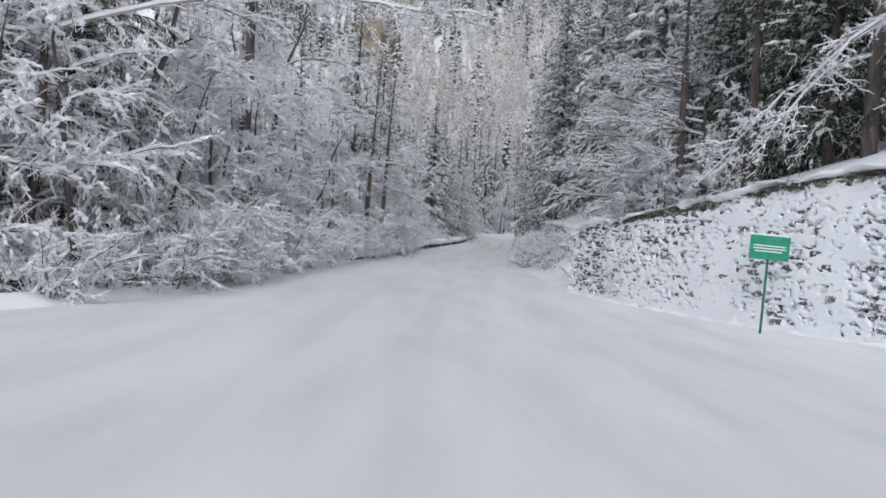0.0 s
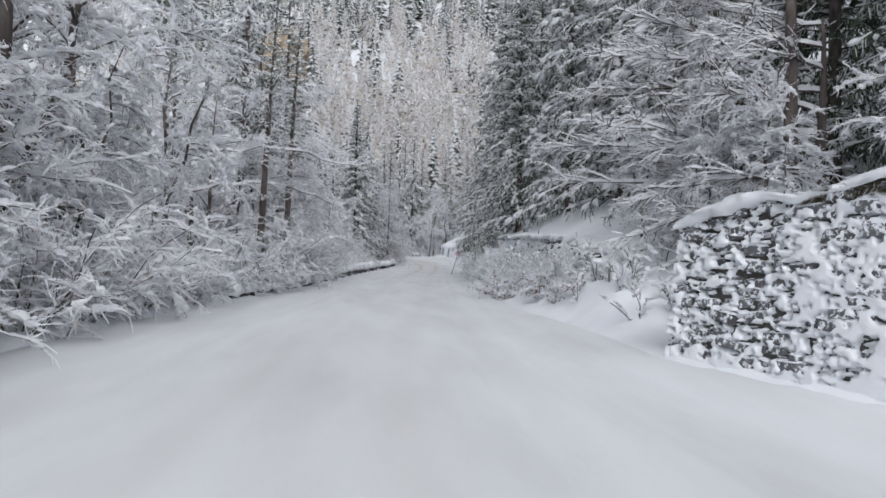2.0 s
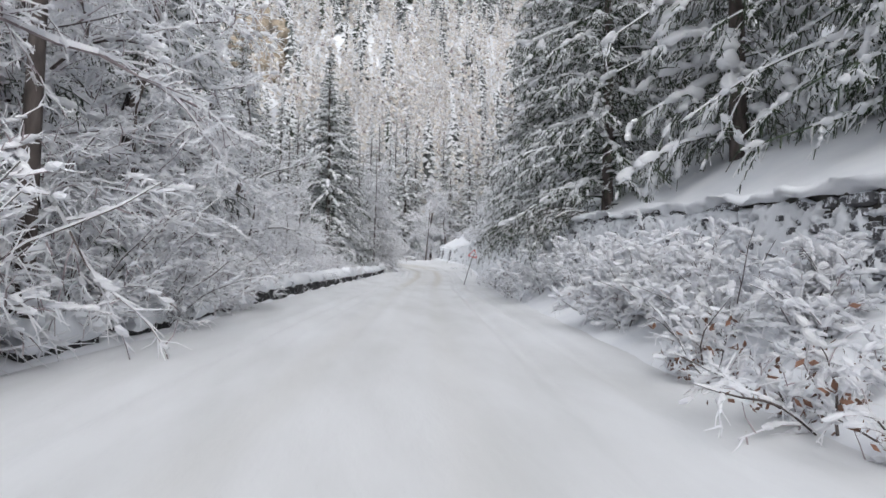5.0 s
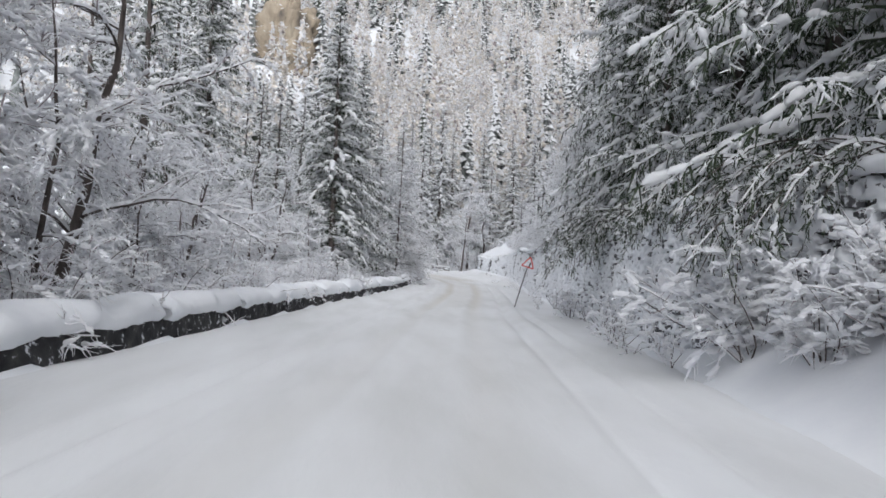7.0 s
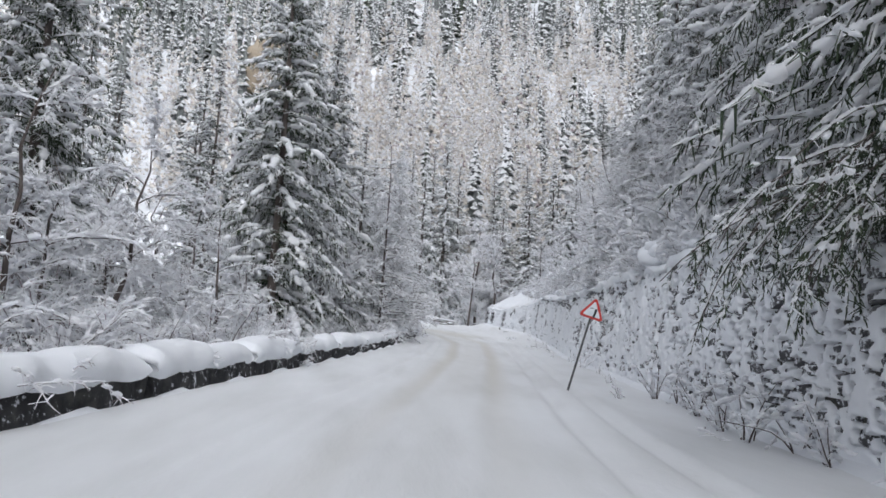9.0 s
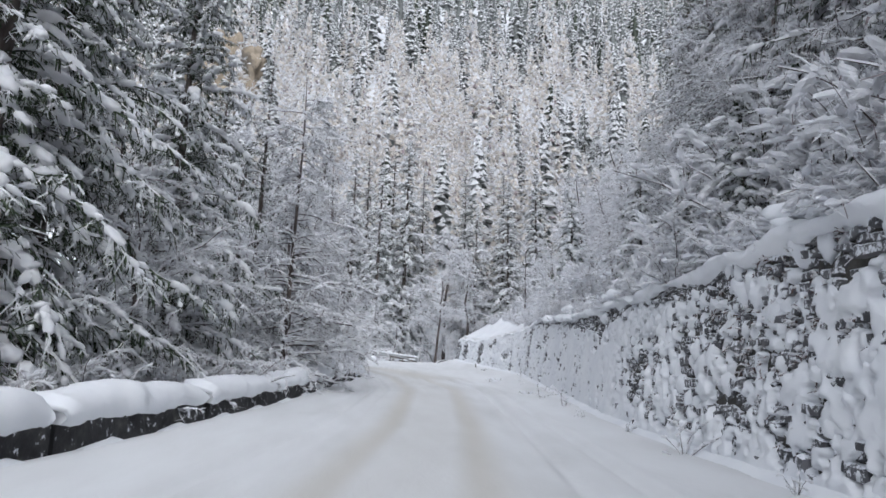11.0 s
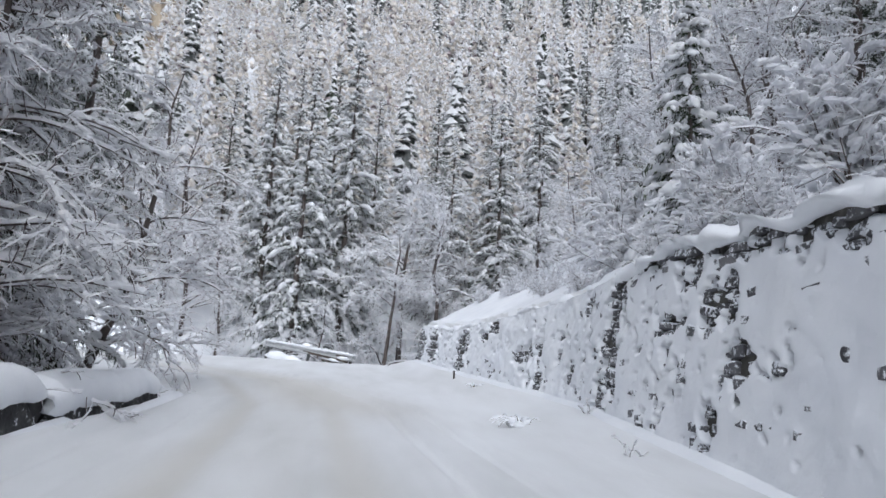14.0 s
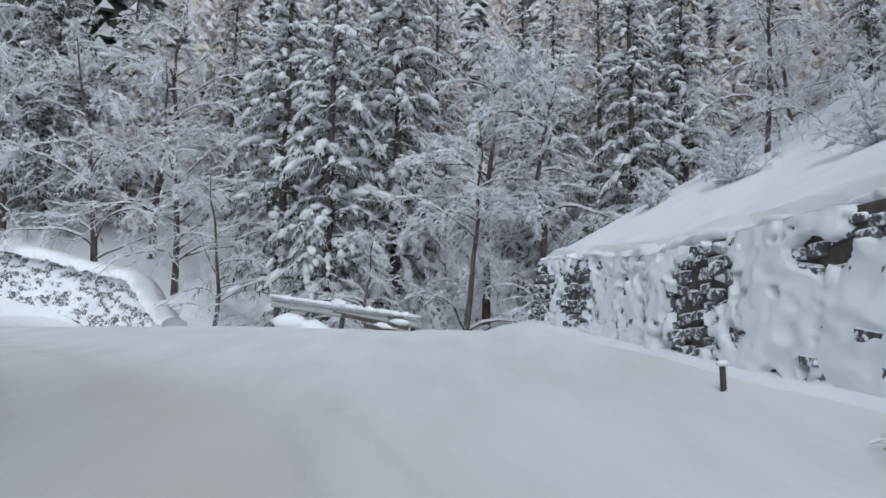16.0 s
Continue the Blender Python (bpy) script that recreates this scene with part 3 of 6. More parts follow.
def road_mask(x, y):
    return smooth_step(0.0, 0.5, x - left_x(y)) * smooth_step(0.0, 0.5, right_x(y) - x) * smooth_step(-9, -8, y) * smooth_step(119.5, 118, y) * smooth_step(-30, -28, x)


ground = tagged(new("ground", grid_mesh("ground", gx, gy, lambda x, y: land(x, y) - 0.25 * road_mask(x, y), SNOW)), "deep fresh snow over the verges and wooded slopes", "ground", kind="structure")

# wheel tracks: the car's line, which bends to the left at the end
TRACK = np.array([(-9, -0.9), (0, -0.75), (8, -1.05), (20, -0.75), (43, 1.55), (62, 3.5), (79, 5.7), (90, 6.7), (100, 6.4), (106, 4.9), (111, 1.5), (114, -3), (116, -10), (117, -30)])


def road_height(x, y):
    z = land(x, y)
    tx = np.interp(y, TRACK[:, 0], TRACK[:, 1])
    fall = 0
    for off, depth, w in ((-0.78, 0.035, 0.16), (0.78, 0.035, 0.16), (1.85, 0.085, 0.13), (2.5, 0.06, 0.10), (-2.1, 0.05, 0.11), (-1.6, 0.03, 0.09), (0.3, 0.015, 0.10), (-0.25, 0.015, 0.09)):
        g = (x - tx - off) / w
        fall = fall + depth * np.exp(-g * g) - 0.4 * depth * np.exp(-(np.abs(g) - 2) ** 2)
    return z - 1.15 * fall * smooth_step(118, 108, y) * (0.3 + 0.7 * smooth_step(28, 46, y)) - 0.06 * (1 - road_mask(x, y))


rx_ = np.concatenate([np.linspace(-30, -8, 12)[:-1], np.linspace(-8, 13, 280)])
road_data = grid_mesh("road", rx_, np.linspace(-9, 119.4, 270), road_height, SNOW_ROAD)
rv = np.empty(len(road_data.vertices) * 3, np.float32)
road_data.vertices.foreach_get("co", rv)
rv = rv.reshape(-1, 3)
wear = np.zeros(len(rv))
for off, w, amount in ((-0.78, 0.30, 1.0), (0.78, 0.30, 1.0), (0.0, 1.1, 0.35)):
    g = (rv[:, 0] - np.interp(rv[:, 1], TRACK[:, 0], TRACK[:, 1]) - off) / w
    wear = np.maximum(wear, amount * np.exp(-g * g))
wear = np.maximum(wear, 1.1 * smooth_step(96, 101, rv[:, 1]) * smooth_step(112, 106, rv[:, 1]) * np.exp(-((rv[:, 0] - np.interp(rv[:, 1], TRACK[:, 0], TRACK[:, 1]) - 0.9) / 1.4) ** 2))
wear *= 0.3 + 0.85 * smooth_step(58, 72, rv[:, 1])
road_data.attributes.new("wear", "FLOAT", "POINT").data.foreach_set("value", wear.astype(np.float32))
road = tagged(new("road", road_data), "mountain road under rutted packed snow", "road", kind="structure")


# ---------------------------------------------------------------- stone walls
def stone_mesh(seed):
    """One rough walling stone, one unit long, high and deep, facing -y."""
    rng = np.random.default_rng(seed)
    bm = bmesh.new()
    bmesh.ops.create_cube(bm, size=1.0)
    bmesh.ops.bevel(bm, geom=list(bm.edges), offset=0.14, segments=1, affect="EDGES", profile=0.6)
    for v in bm.verts:
        v.co += Vector(rng.normal(0, 0.035, 3))
    bmesh.ops.triangulate(bm, faces=bm.faces)
    return from_bm("stone", bm, STONE)


STONES = [stone_mesh(40 + i) for i in range(6)]


def wall_line(y0, y1):
    ys = np.arange(y0, y1 + 1e-6, 0.5)
    return np.stack([wall_x(ys), ys], 1)


def stone_wall(name, label, line, base, top, near, seed, cover, course=(0.11, 0.20), length=(0.15, 0.4), batter=0.12, cap=1.0, gaps=(), band=None, grain=(0.042, 0.038)):
    """A dry-built wall along a plan line, with a skin of stuck snow that leaves stones bare, and a cap of snow.
    near: the stretch with stones of their own; cover(y): how much of it the snow hides; gaps: bare patches (y, height, half width, half height)."""
    rng = np.random.default_rng(seed)
    seg = np.linalg.norm(np.diff(line, axis=0), axis=1)
    s_at = np.concatenate([[0], seg.cumsum()])
    total = s_at[-1]

    def at(s):
        return np.stack([np.interp(s, s_at, line[:, 0]), np.interp(s, s_at, line[:, 1])], -1)

    def turn(s):
        return unit(at(np.minimum(s + 0.3, total)) - at(np.maximum(s - 0.3, 0)))

    # core behind the stones
    n = len(line)
    b, t = base(line[:, 1]) - 0.3, top(line[:, 1])
    d = unit(np.gradient(line, axis=0))
    nrm = np.stack([d[:, 1], -d[:, 0]], 1)
    face, back = line + nrm * 0.10, line + nrm * 0.85
    face_t = line + nrm * (0.10 + batter * (t - b)[:, None])
    V = np.concatenate([np.c_[face, b], np.c_[face_t, t], np.c_[back, t], np.c_[back, b]])
    F = []
    for i in range(n - 1):
        for k in range(4):
            p, q = k * n + i, ((k + 1) % 4) * n + i
            F += [(p, q, q + 1), (p, q + 1, p + 1)]
    for i in (0, n - 1):
        F += [(i, n + i, 2 * n + i), (i, 2 * n + i, 3 * n + i)]
    wall = tagged(new(name, mesh(name, V, F, [MORTAR])), label, "wall", kind="structure")

    stuff, count, z = [], 0, 0.0
    zmax = float((t - b).max())
    while z < zmax:
        h = rng.uniform(*course)
        s = rng.uniform(0, 0.2)
        while s < total:
            w = rng.uniform(*length) * (0.7 + 0.6 * h / course[1])
            sc = s + w / 2
            if sc < total:
                p, dd = at(sc), turn(sc)
                lo, hi = float(base(p[1])) - 0.3, float(top(p[1]))
                zc = lo + z + h / 2 + rng.normal(0, 0.025)
                if zc + h * 0.3 < hi:
                    nn = np.array([dd[1], -dd[0]])
                    deep, proud = rng.uniform(0.22, 0.34), rng.uniform(-0.03, 0.06)
                    c = p + nn * (0.10 + batter * (zc - lo) + 0.10 - proud)
                    m = Matrix.LocRotScale((c[0], c[1], zc), Euler((rng.normal(0, 0.08), rng.normal(0, 0.12), math.atan2(dd[1], dd[0]) + rng.normal(0, 0.1))), (w * rng.uniform(0.84, 0.97), deep, h * rng.uniform(0.8, 1.0)))
                    data = STONES[rng.integers(0, 6)]
                    if near[0] < p[1] < near[1] and count < 300:
                        ob = new("stone", data)
                        ob.parent, ob.matrix_basis = wall, m
                        count += 1
                    else:
                        stuff.append((data, m))
            s += w
        z += h
    cache = {}
    for dta in STONES:
        co = np.empty(len(dta.vertices) * 3, np.float32)
        dta.vertices.foreach_get("co", co)
        fi = np.empty(len(dta.loops), np.int32)
        dta.loops.foreach_get("vertex_index", fi)
        cache[dta.name] = (co.reshape(-1, 3), fi.reshape(-1, 3))
    Vs, Fs, _ = join([((cache[dta.name][0] @ np.array(m.to_3x3()).T) + np.array(m.translation), cache[dta.name][1], 0) for dta, m in stuff])
    tagged(part("stones", mesh("stones", Vs, Fs, [STONE]), wall), kind="stuff")

    # the skin of stuck snow
    ss = np.unique(np.concatenate([np.arange(0, min(total, 34), grain[0]), np.arange(34, max(total, 34.01), grain[0] * 1.45)]))
    ss = ss[ss <= total]
    hh = np.arange(0, zmax + 0.06, grain[1])
    P, D = at(ss), turn(ss)
    N2 = np.stack([D[:, 1], -D[:, 0]], 1)
    lo, hi = base(P[:, 1]) - 0.3, top(P[:, 1])
    U, W = np.meshgrid(ss, hh, indexing="ij")
    W = np.minimum(W, (hi - lo)[:, None] + 0.02)
    Y = P[:, 1][:, None]
    U2, W2 = U + 0.09 * (value_noise(U / 0.16, W / 0.16, seed + 11) - 0.5), W + 0.09 * (value_noise(U / 0.16, W / 0.16, seed + 12) - 0.5)

    def speck(a, b):
        return 0.40 * value_noise(U2 / a, W2 / b, seed) + 0.32 * value_noise(U2 / a * 2.1 + 9, W2 / b * 2.1, seed + 1) + 0.13 * value_noise(U2 / a * 3.9 + 5, W2 / b * 3.9, seed + 3) + 0.32 * value_noise(U / 0.8, W / 1.3, seed + 2) - 0.08

    def ledges(rise):
        w = W2 / rise + 0.6 * value_noise(U / 0.9, W / 2.0, seed + 21)
        row = np.floor(w)
        return 0.34 * (1 - (w - row)) + 0.56 * value_noise(U2 / 0.11 + 7.3 * row, row, seed + 22) + 0.18 * value_noise(U2 / 0.05, W2 / 0.05, seed + 23) - 0.03

    mixed, old = smooth_step(61, 69, Y), smooth_step(44, 48, Y)
    f = 0.65 * speck(0.085, 0.06) + 0.35 * ledges(0.10) if P[0, 1] < 25 else (ledges(0.125) * old + speck(0.12, 0.085) * (1 - old)) * (1 - mixed) + speck(0.19, 0.2) * mixed
    rag = value_noise(U2 / 0.22, W2 / 0.3, seed + 13) * 0.6 + value_noise(U2 / 0.09, W2 / 0.12, seed + 14) * 0.4
    cov = cover(P[:, 1])[:, None] * np.ones_like(W)
    cov = cov + 0.2 * smooth_step(0.5, 0.32, W)
    if band is not None:
        deep = np.interp(P[:, 1], [p[0] for p in band], [p[1] for p in band])[:, None]
        below = (hi - lo)[:, None] - W
        bare = smooth_step(0.12, -0.06, below - deep * (0.25 + 1.5 * rag)) * smooth_step(0.02, 0.08, deep)
        cov = cov - 0.58 * bare
    for gy_, gz_, ry, rz, *hard in gaps:
        g = ((Y - gy_ + 0.12 * (W - 0.3 - gz_)) / ry) ** 2 + ((W - 0.3 - gz_) / rz) ** 2
        cov = cov - (hard[0] if hard else 0.46) * smooth_step(1.25, 0.75, g * 0.8 + 2.0 * (rag - 0.42))
    v = f - (1 - cov) * 0.78 - 0.11
    off = np.clip(v * 1.6, -0.2, 0.03) + 0.03 * np.clip(v * 12, 0, 1) + 0.03 * value_noise(U / 0.5, W / 0.3, seed + 5)
    late = 0.6 * smooth_step(64, 68, Y) * (1 - 0.6 * smooth_step(82, 85, Y) * smooth_step(101, 97, Y))
    off = off + late * (0.13 * (value_noise(U / 0.7, W / 0.5, seed + 9) - 0.45) + 0.08 * (value_noise(U2 / 0.25, W2 / 0.22, seed + 10) - 0.5) + 0.06 * (value_noise(U2 / 0.11, W2 / 0.1, seed + 15) - 0.5) + 0.02)
    inset = 0.10 + batter * W - 0.03 - off
    X = P[:, None] + N2[:, None] * inset[..., None]
    V = np.concatenate([X, (lo[:, None] + W)[..., None]], -1).reshape(-1, 3)
    k = len(hh)
    i = (np.arange(len(ss) - 1)[:, None] * k + np.arange(k - 1)[None]).ravel()
    part("stuck_snow", mesh("stuck_snow", V, np.stack([i, i + k, i + k + 1, i + 1], 1), [SNOW], smooth=True), wall, "wind-blown snow stuck to the stones")
    # the cap
    sc = np.arange(0, total, 0.12)
    P, D = at(sc), turn(sc)
    lo, hi = base(P[:, 1]) - 0.3, top(P[:, 1])
    ins = 0.10 + batter * (hi - lo) + 0.22 * smooth_step(95, 100, P[:, 1])
    C = np.c_[P + np.stack([D[:, 1], -D[:, 0]], 1) * ins[:, None], hi]
    sec = [(-0.02, -0.16), (-0.16, -0.12), (-0.22, 0.02), (-0.14, 0.17), (0.08, 0.28), (0.4, 0.34), (0.9, 0.36), (1.5, 0.3), (1.7, -0.4)]
    calm = smooth_step(74, 80, P[:, 1])
    heap = cap * (0.55 + 0.9 * value_noise(sc / 1.3, sc * 0, seed + 8) * (1 - 0.6 * calm)) * (0.3 + 0.3 * smooth_step(60, 68, P[:, 1]) + 0.12 * smooth_step(88, 96, P[:, 1]) - 0.15 * smooth_step(108, 114, P[:, 1])) * (1 - 0.75 * smooth_step(16.5, 18.5, P[:, 1]) * smooth_step(24, 22, P[:, 1]))
    V, F = sweep(C, D, sec, rng, 0.11, heap)
    part("snow_cap", mesh("snow_cap", V, F, [SNOW], smooth=True), wall, "thick rounded cap of snow")
    return wall


def base_at(y):
    return road_z(y) + 0.12


def top_at(y):
    return base_at(y) + wall_h(y)


COVER = np.array([(4, 0.68), (12, 0.64), (16, 0.6), (18, 0.56), (20, 0.5), (28, 0.42), (29.5, 0.6), (35, 0.6), (37, 0.68), (44, 0.66), (48, 0.6), (51, 0.57), (56, 0.60), (61, 0.54), (66, 0.56), (70, 0.54), (74, 0.50), (80, 0.54), (84, 0.74), (87, 0.84), (91, 0.86), (94, 0.80), (100, 0.76), (103, 0.75), (110, 0.72), (111, 0.62), (116, 0.5)])


def cover_at(y):
    return np.interp(y, COVER[:, 0], COVER[:, 1])


stone_wall("wall_layby", "rough stone retaining wall plastered with snow", wall_line(4.0, 20.0), base_at, top_at, (9, 20), 7, cover_at, cap=0.28, band=((9, 0), (10, 0.12), (17, 0.10), (18, 0)), grain=(0.026, 0.024))


def grass_fringe():
    rng = np.random.default_rng(61)
    n = 2600
    y = rng.uniform(10, 18.2, n)
    drop = rng.uniform(0, 0.22, n) * (1 - 0.5 * (y - 10) / 8)
    p = np.stack([wall_x(y) + 0.10 + 0.12 * (wall_h(y) + 0.3 - drop) - 0.02, y, top_at(y) - drop], 1)
    d = unit(np.stack([rng.uniform(-1.0, -0.3, n), rng.normal(0, 0.5, n), rng.uniform(-1.2, 0.2, n)], 1))
    V, F, I = prisms(p, p + d * rng.uniform(0.05, 0.14, n)[:, None], np.full(n, 0.008), np.full(n, 0.003), np.full(n, 0.006), rng.random(n) < 0.12)
    tagged(new("grass_fringe", mesh("grass_fringe", V, F, [GRASS, SNOW], I)), "dead olive grass hanging over the wall top", "grass", kind="stuff")


grass_fringe()
stone_wall("wall_roadside", "long stone retaining wall beside the road, half hidden by snow", wall_line(28.4, 116.3), base_at, top_at, (50, 58), 8, cover_at, grain=(0.031, 0.03),
           band=((28, 0.6), (29.5, 0.35), (34.5, 0.3), (36.5, 0.08), (66, 0.05), (71, 0.3), (72.3, 0.55), (73.5, 0.3), (78, 0.2), (82.5, 0.3), (83.5, 0.9), (85, 0.5), (88, 0.4), (93, 0.25), (96, 0.1), (98, 0)),
           gaps=((107.5, 0.85, 0.7, 1.0, 0.8), (101.1, 1.2, 0.16, 0.5), (101.1, 0.4, 0.25, 0.3), (97.0, 1.3, 0.42, 1.5), (115.4, 0.8, 1.4, 0.95), (112.3, 1.05, 1.0, 0.5), (104.6, 1.75, 0.4, 0.2, 0.7), (105.4, 1.45, 0.35, 0.18, 0.7), (94.3, 2.3, 0.35, 0.22),
                 (93.4, 1.85, 0.4, 0.38), (94.8, 1.6, 0.3, 0.16), (93.3, 0.5, 0.22, 0.22), (92.9, 1.1, 0.22, 0.32), (100.0, 1.2, 0.18, 0.4), (98.4, 2.1, 0.3, 0.2), (102.4, 1.0, 0.4, 0.22), (101.8, 1.15, 0.2, 0.2), (102.0, 0.7, 0.22, 0.13), (101.6, 0.55, 0.16, 0.15), (76.5, 1.2, 0.4, 0.8, 0.26), (79.5, 1.2, 0.3, 0.8, 0.26)))


def wall_pillows():
    """Rounded pillows of snow that cling to the face of the long wall, and dry creeper between them."""
    rng = np.random.default_rng(83)
    y = np.concatenate([rng.uniform(66, 84, 520), rng.uniform(84, 108, 60)])
    g = value_noise(y / 0.9, y * 0, 3)
    up = rng.random(len(y)) ** 0.8
    keep = (value_noise(y / 1.1, up * 3.1, 6) > 0.42) & (rng.random(len(y)) < 0.55 + 0.5 * g)
    y, up = y[keep], up[keep]
    zc = up * (wall_h(y) - 0.1) + 0.1
    size = rng.uniform(0.06, 0.2, len(y)) * np.where(y > 84, 0.6, 1)
    c = np.stack([wall_x(y) + 0.10 + 0.12 * (zc + 0.3) - 0.05, y, base_at(y) + zc], 1)
    ax = np.stack([rng.normal(0, 0.15, len(y)), np.ones(len(y)), rng.normal(0, 0.4, len(y))], 1)
    V, F, _ = lumps(rng, c, ax, size * rng.uniform(0.6, 1.2, len(y)), size * rng.uniform(0.4, 0.6, len(y)), size * rng.uniform(0.5, 1.4, len(y)), 0.26, True)
    tagged(new("wall_pillows", mesh("wall_pillows", V, F, [SNOW], smooth=True)), "rounded pillows of snow clinging to the wall face", "snow", kind="stuff")
    n = 900
    y = rng.uniform(64.5, 79, n)
    zc = rng.random(n) * (wall_h(y) - 0.2) + 0.25
    hold = value_noise(y / 0.8, zc / 0.7, 12) > 0.5
    y, zc = y[hold], zc[hold]
    p = np.stack([wall_x(y) + 0.10 + 0.12 * (zc + 0.3) - 0.03, y, base_at(y) + zc], 1)
    d = unit(np.stack([rng.uniform(-0.9, -0.2, len(y)), rng.normal(0, 0.6, len(y)), rng.normal(-0.1, 0.6, len(y))], 1))
    B = shoots(rng, p, d, rng.uniform(0.06, 0.15, len(y)), 4, 0.1, 0.3)
    _, p2, d2, _ = children(rng, B, 7, 0.1, 1.0)
    B2 = shoots(rng, p2, unit(d2 + rng.normal(0, 0.7, d2.shape)), rng.uniform(0.03, 0.08, len(p2)), 2, 0.2, 0.2)
    V, F, I = join([limb_kites(B, np.full(len(B), 0.005), 0.003, 1.2, 0.012, 1.0, rng, 0.6), fine_twigs(rng, B2, 0.016, 0.6, 0.1), clumps(rng, B, len(B) * 2, 0.045)])
    tagged(new("creeper", mesh("creeper", V, F, [CREEPER, SNOW_TREE], I)), "dry reddish-brown creeper stems hanging on the wall", "plant", kind="stuff")


wall_pillows()


# parapet on the valley side: long blocks with narrow gaps
def parapet(y0, y1, seed, drop):
    rng = np.random.default_rng(seed)
    n = max(7, int((y1 - y0) / 0.22))
    ys = np.linspace(y0, y1, n)
    xs = left_x(ys) - 0.3
    z = road_z(ys) - drop
    V, sec = [], [(-0.24, -0.5), (-0.24, 0.42), (-0.20, 0.47), (0.20, 0.47), (0.24, 0.42), (0.25, 0.1), (0.24, -0.5)]
    for x, y, zz in zip(xs, ys, z):
        for ox, oz in sec:
            V.append((x + ox + rng.normal(0, 0.03), y + rng.normal(0, 0.03), zz + oz + rng.normal(0, 0.025)))
    F, k = [], len(sec)
    for i in range(n - 1):
        for j in range(k):
            p, q = i * k + j, i * k + (j + 1) % k
            F += [(p, p + k, q + k), (p, q + k, q)]
    for i in (0, (n - 1) * k):
        F += [(i, i + j, i + j + 1) for j in range(1, k - 1)]
    wall = tagged(new("parapet", mesh("parapet", V, F, [DARK_STONE])), "dark stone road parapet block under a thick snow cap", "parapet", "parapet blocks along the road")
    yy = np.arange(y0 - 0.04, y1 + 0.04, 0.1)
    C = np.stack([left_x(yy) - 0.3, yy, road_z(yy) - drop + 0.45], 1)
    D = unit(np.gradient(C, axis=0)[:, :2])
    sect = [(-0.30, -0.06), (-0.36, 0.02), (-0.33, 0.15), (-0.2, 0.26), (0.0, 0.30), (0.2, 0.25), (0.31, 0.13), (0.34, 0.0), (0.27, -0.09)]
    e = np.clip(np.minimum(yy - y0, y1 - yy) / 0.25 + 0.45, 0.45, 1)
    V, F = sweep(C, D, sect, rng, 0.05, e * (0.8 + 0.45 * value_noise(yy / 1.2, yy * 0, seed % 50)))
    part("snow_cap", mesh("snow_cap", V, F, [SNOW], smooth=True), wall, "thick rounded cap of snow")


py = 31.0
prng = np.random.default_rng(5)
while py < 98:
    ln = (3.9 if py > 45 else 1.8) + prng.uniform(-0.5, 0.4)
    parapet(py, min(py + ln, 100.3), int(py * 10), 0.28 if py < 46 else 0.0 if py < 94 else 0.15)
    py += ln + (0.12 if py > 45 else 0.9)


# low stone wall beyond the bend
def bend_wall():
    rng = np.random.default_rng(21)
    s = np.linspace(0, 1, 220)
    P = np.stack([-10.5 + 9.6 * s, 127.6 - 2.4 * s, 4.4 + 0 * s], 1)
    top = 7.9 - 2.1 * s - 1.3 * smooth_step(0.82, 1.0, s) + 0.1 * value_noise(s * 20, s * 0, 5)
    k = 64
    h = np.linspace(0, 1, k)
    zz = P[:, 2:3] + (top - P[:, 2])[:, None] * h[None]
    f = value_noise((s * 10)[:, None] / 0.3, zz / 0.18, 3) * 0.45 + value_noise((s * 10)[:, None] / 0.12, zz / 0.1, 4) * 0.35 + value_noise((s * 10)[:, None] / 0.06, zz / 0.06, 6) * 0.2
    X = np.stack([P[:, :1] + 0 * zz, P[:, 1:2] + 0.25 * h[None] - 0.12 * (f > 0.5) * f, zz], -1).reshape(-1, 3)
    i = (np.arange(219)[:, None] * k + np.arange(k - 1)[None]).ravel()
    F = np.stack([i, i + k, i + k + 1, i + 1], 1)
    snowy = (f[:-1, :-1] > 0.45).astype(int).ravel()
    wall = tagged(new("wall_bend", mesh("wall_bend", X, F, [STONE, SNOW], snowy)), "rough stone wall beyond the bend with snow in its joints", "wall", kind="structure")
    C = np.stack([P[:, 0], P[:, 1] + 0.25, top], 1)
    D = np.tile(unit(np.array([9.6, -2.4])), (220, 1))
    V, F = sweep(C, D, [(0.45, -0.1), (0.42, 0.12), (0.1, 0.25), (-0.4, 0.28), (-1.2, 0.1), (-1.3, -1.5)], rng, 0.06)
    part("snow_cap", mesh("snow_cap", V, F, [SNOW], smooth=True), wall, "cap of snow")


bend_wall()


def snow_pillow(y, size, seed):
    rng = np.random.default_rng(seed)
    n = 11
    c = np.stack([wall_x(y) + 0.65 + rng.uniform(-0.3, 0.3, n) * size, y + rng.uniform(-0.6, 0.6, n) * size, top_at(y) + 0.25 + rng.uniform(0, 0.35, n) * size], 1)
    V, F, _ = lumps(rng, c, rng.normal(0, 1, (n, 3)) * np.array([1, 1, 0.1]), size * rng.uniform(0.22, 0.45, n), size * rng.uniform(0.2, 0.36, n), size * rng.uniform(0.15, 0.28, n), 0.13, True)
    tagged(new("snow_pillow", mesh("snow_pillow", V, F, [SNOW], smooth=True)), "bulging pillow of snow on the wall top", "snow", "snow pillows on the wall", "stuff")


for py_, ps in ((68.7, 1.15), (73.5, 0.6), (79.4, 0.6), (83.2, 0.5), (90.4, 0.5), (66.2, 0.5)):
    snow_pillow(py_, ps, int(py_ * 10))


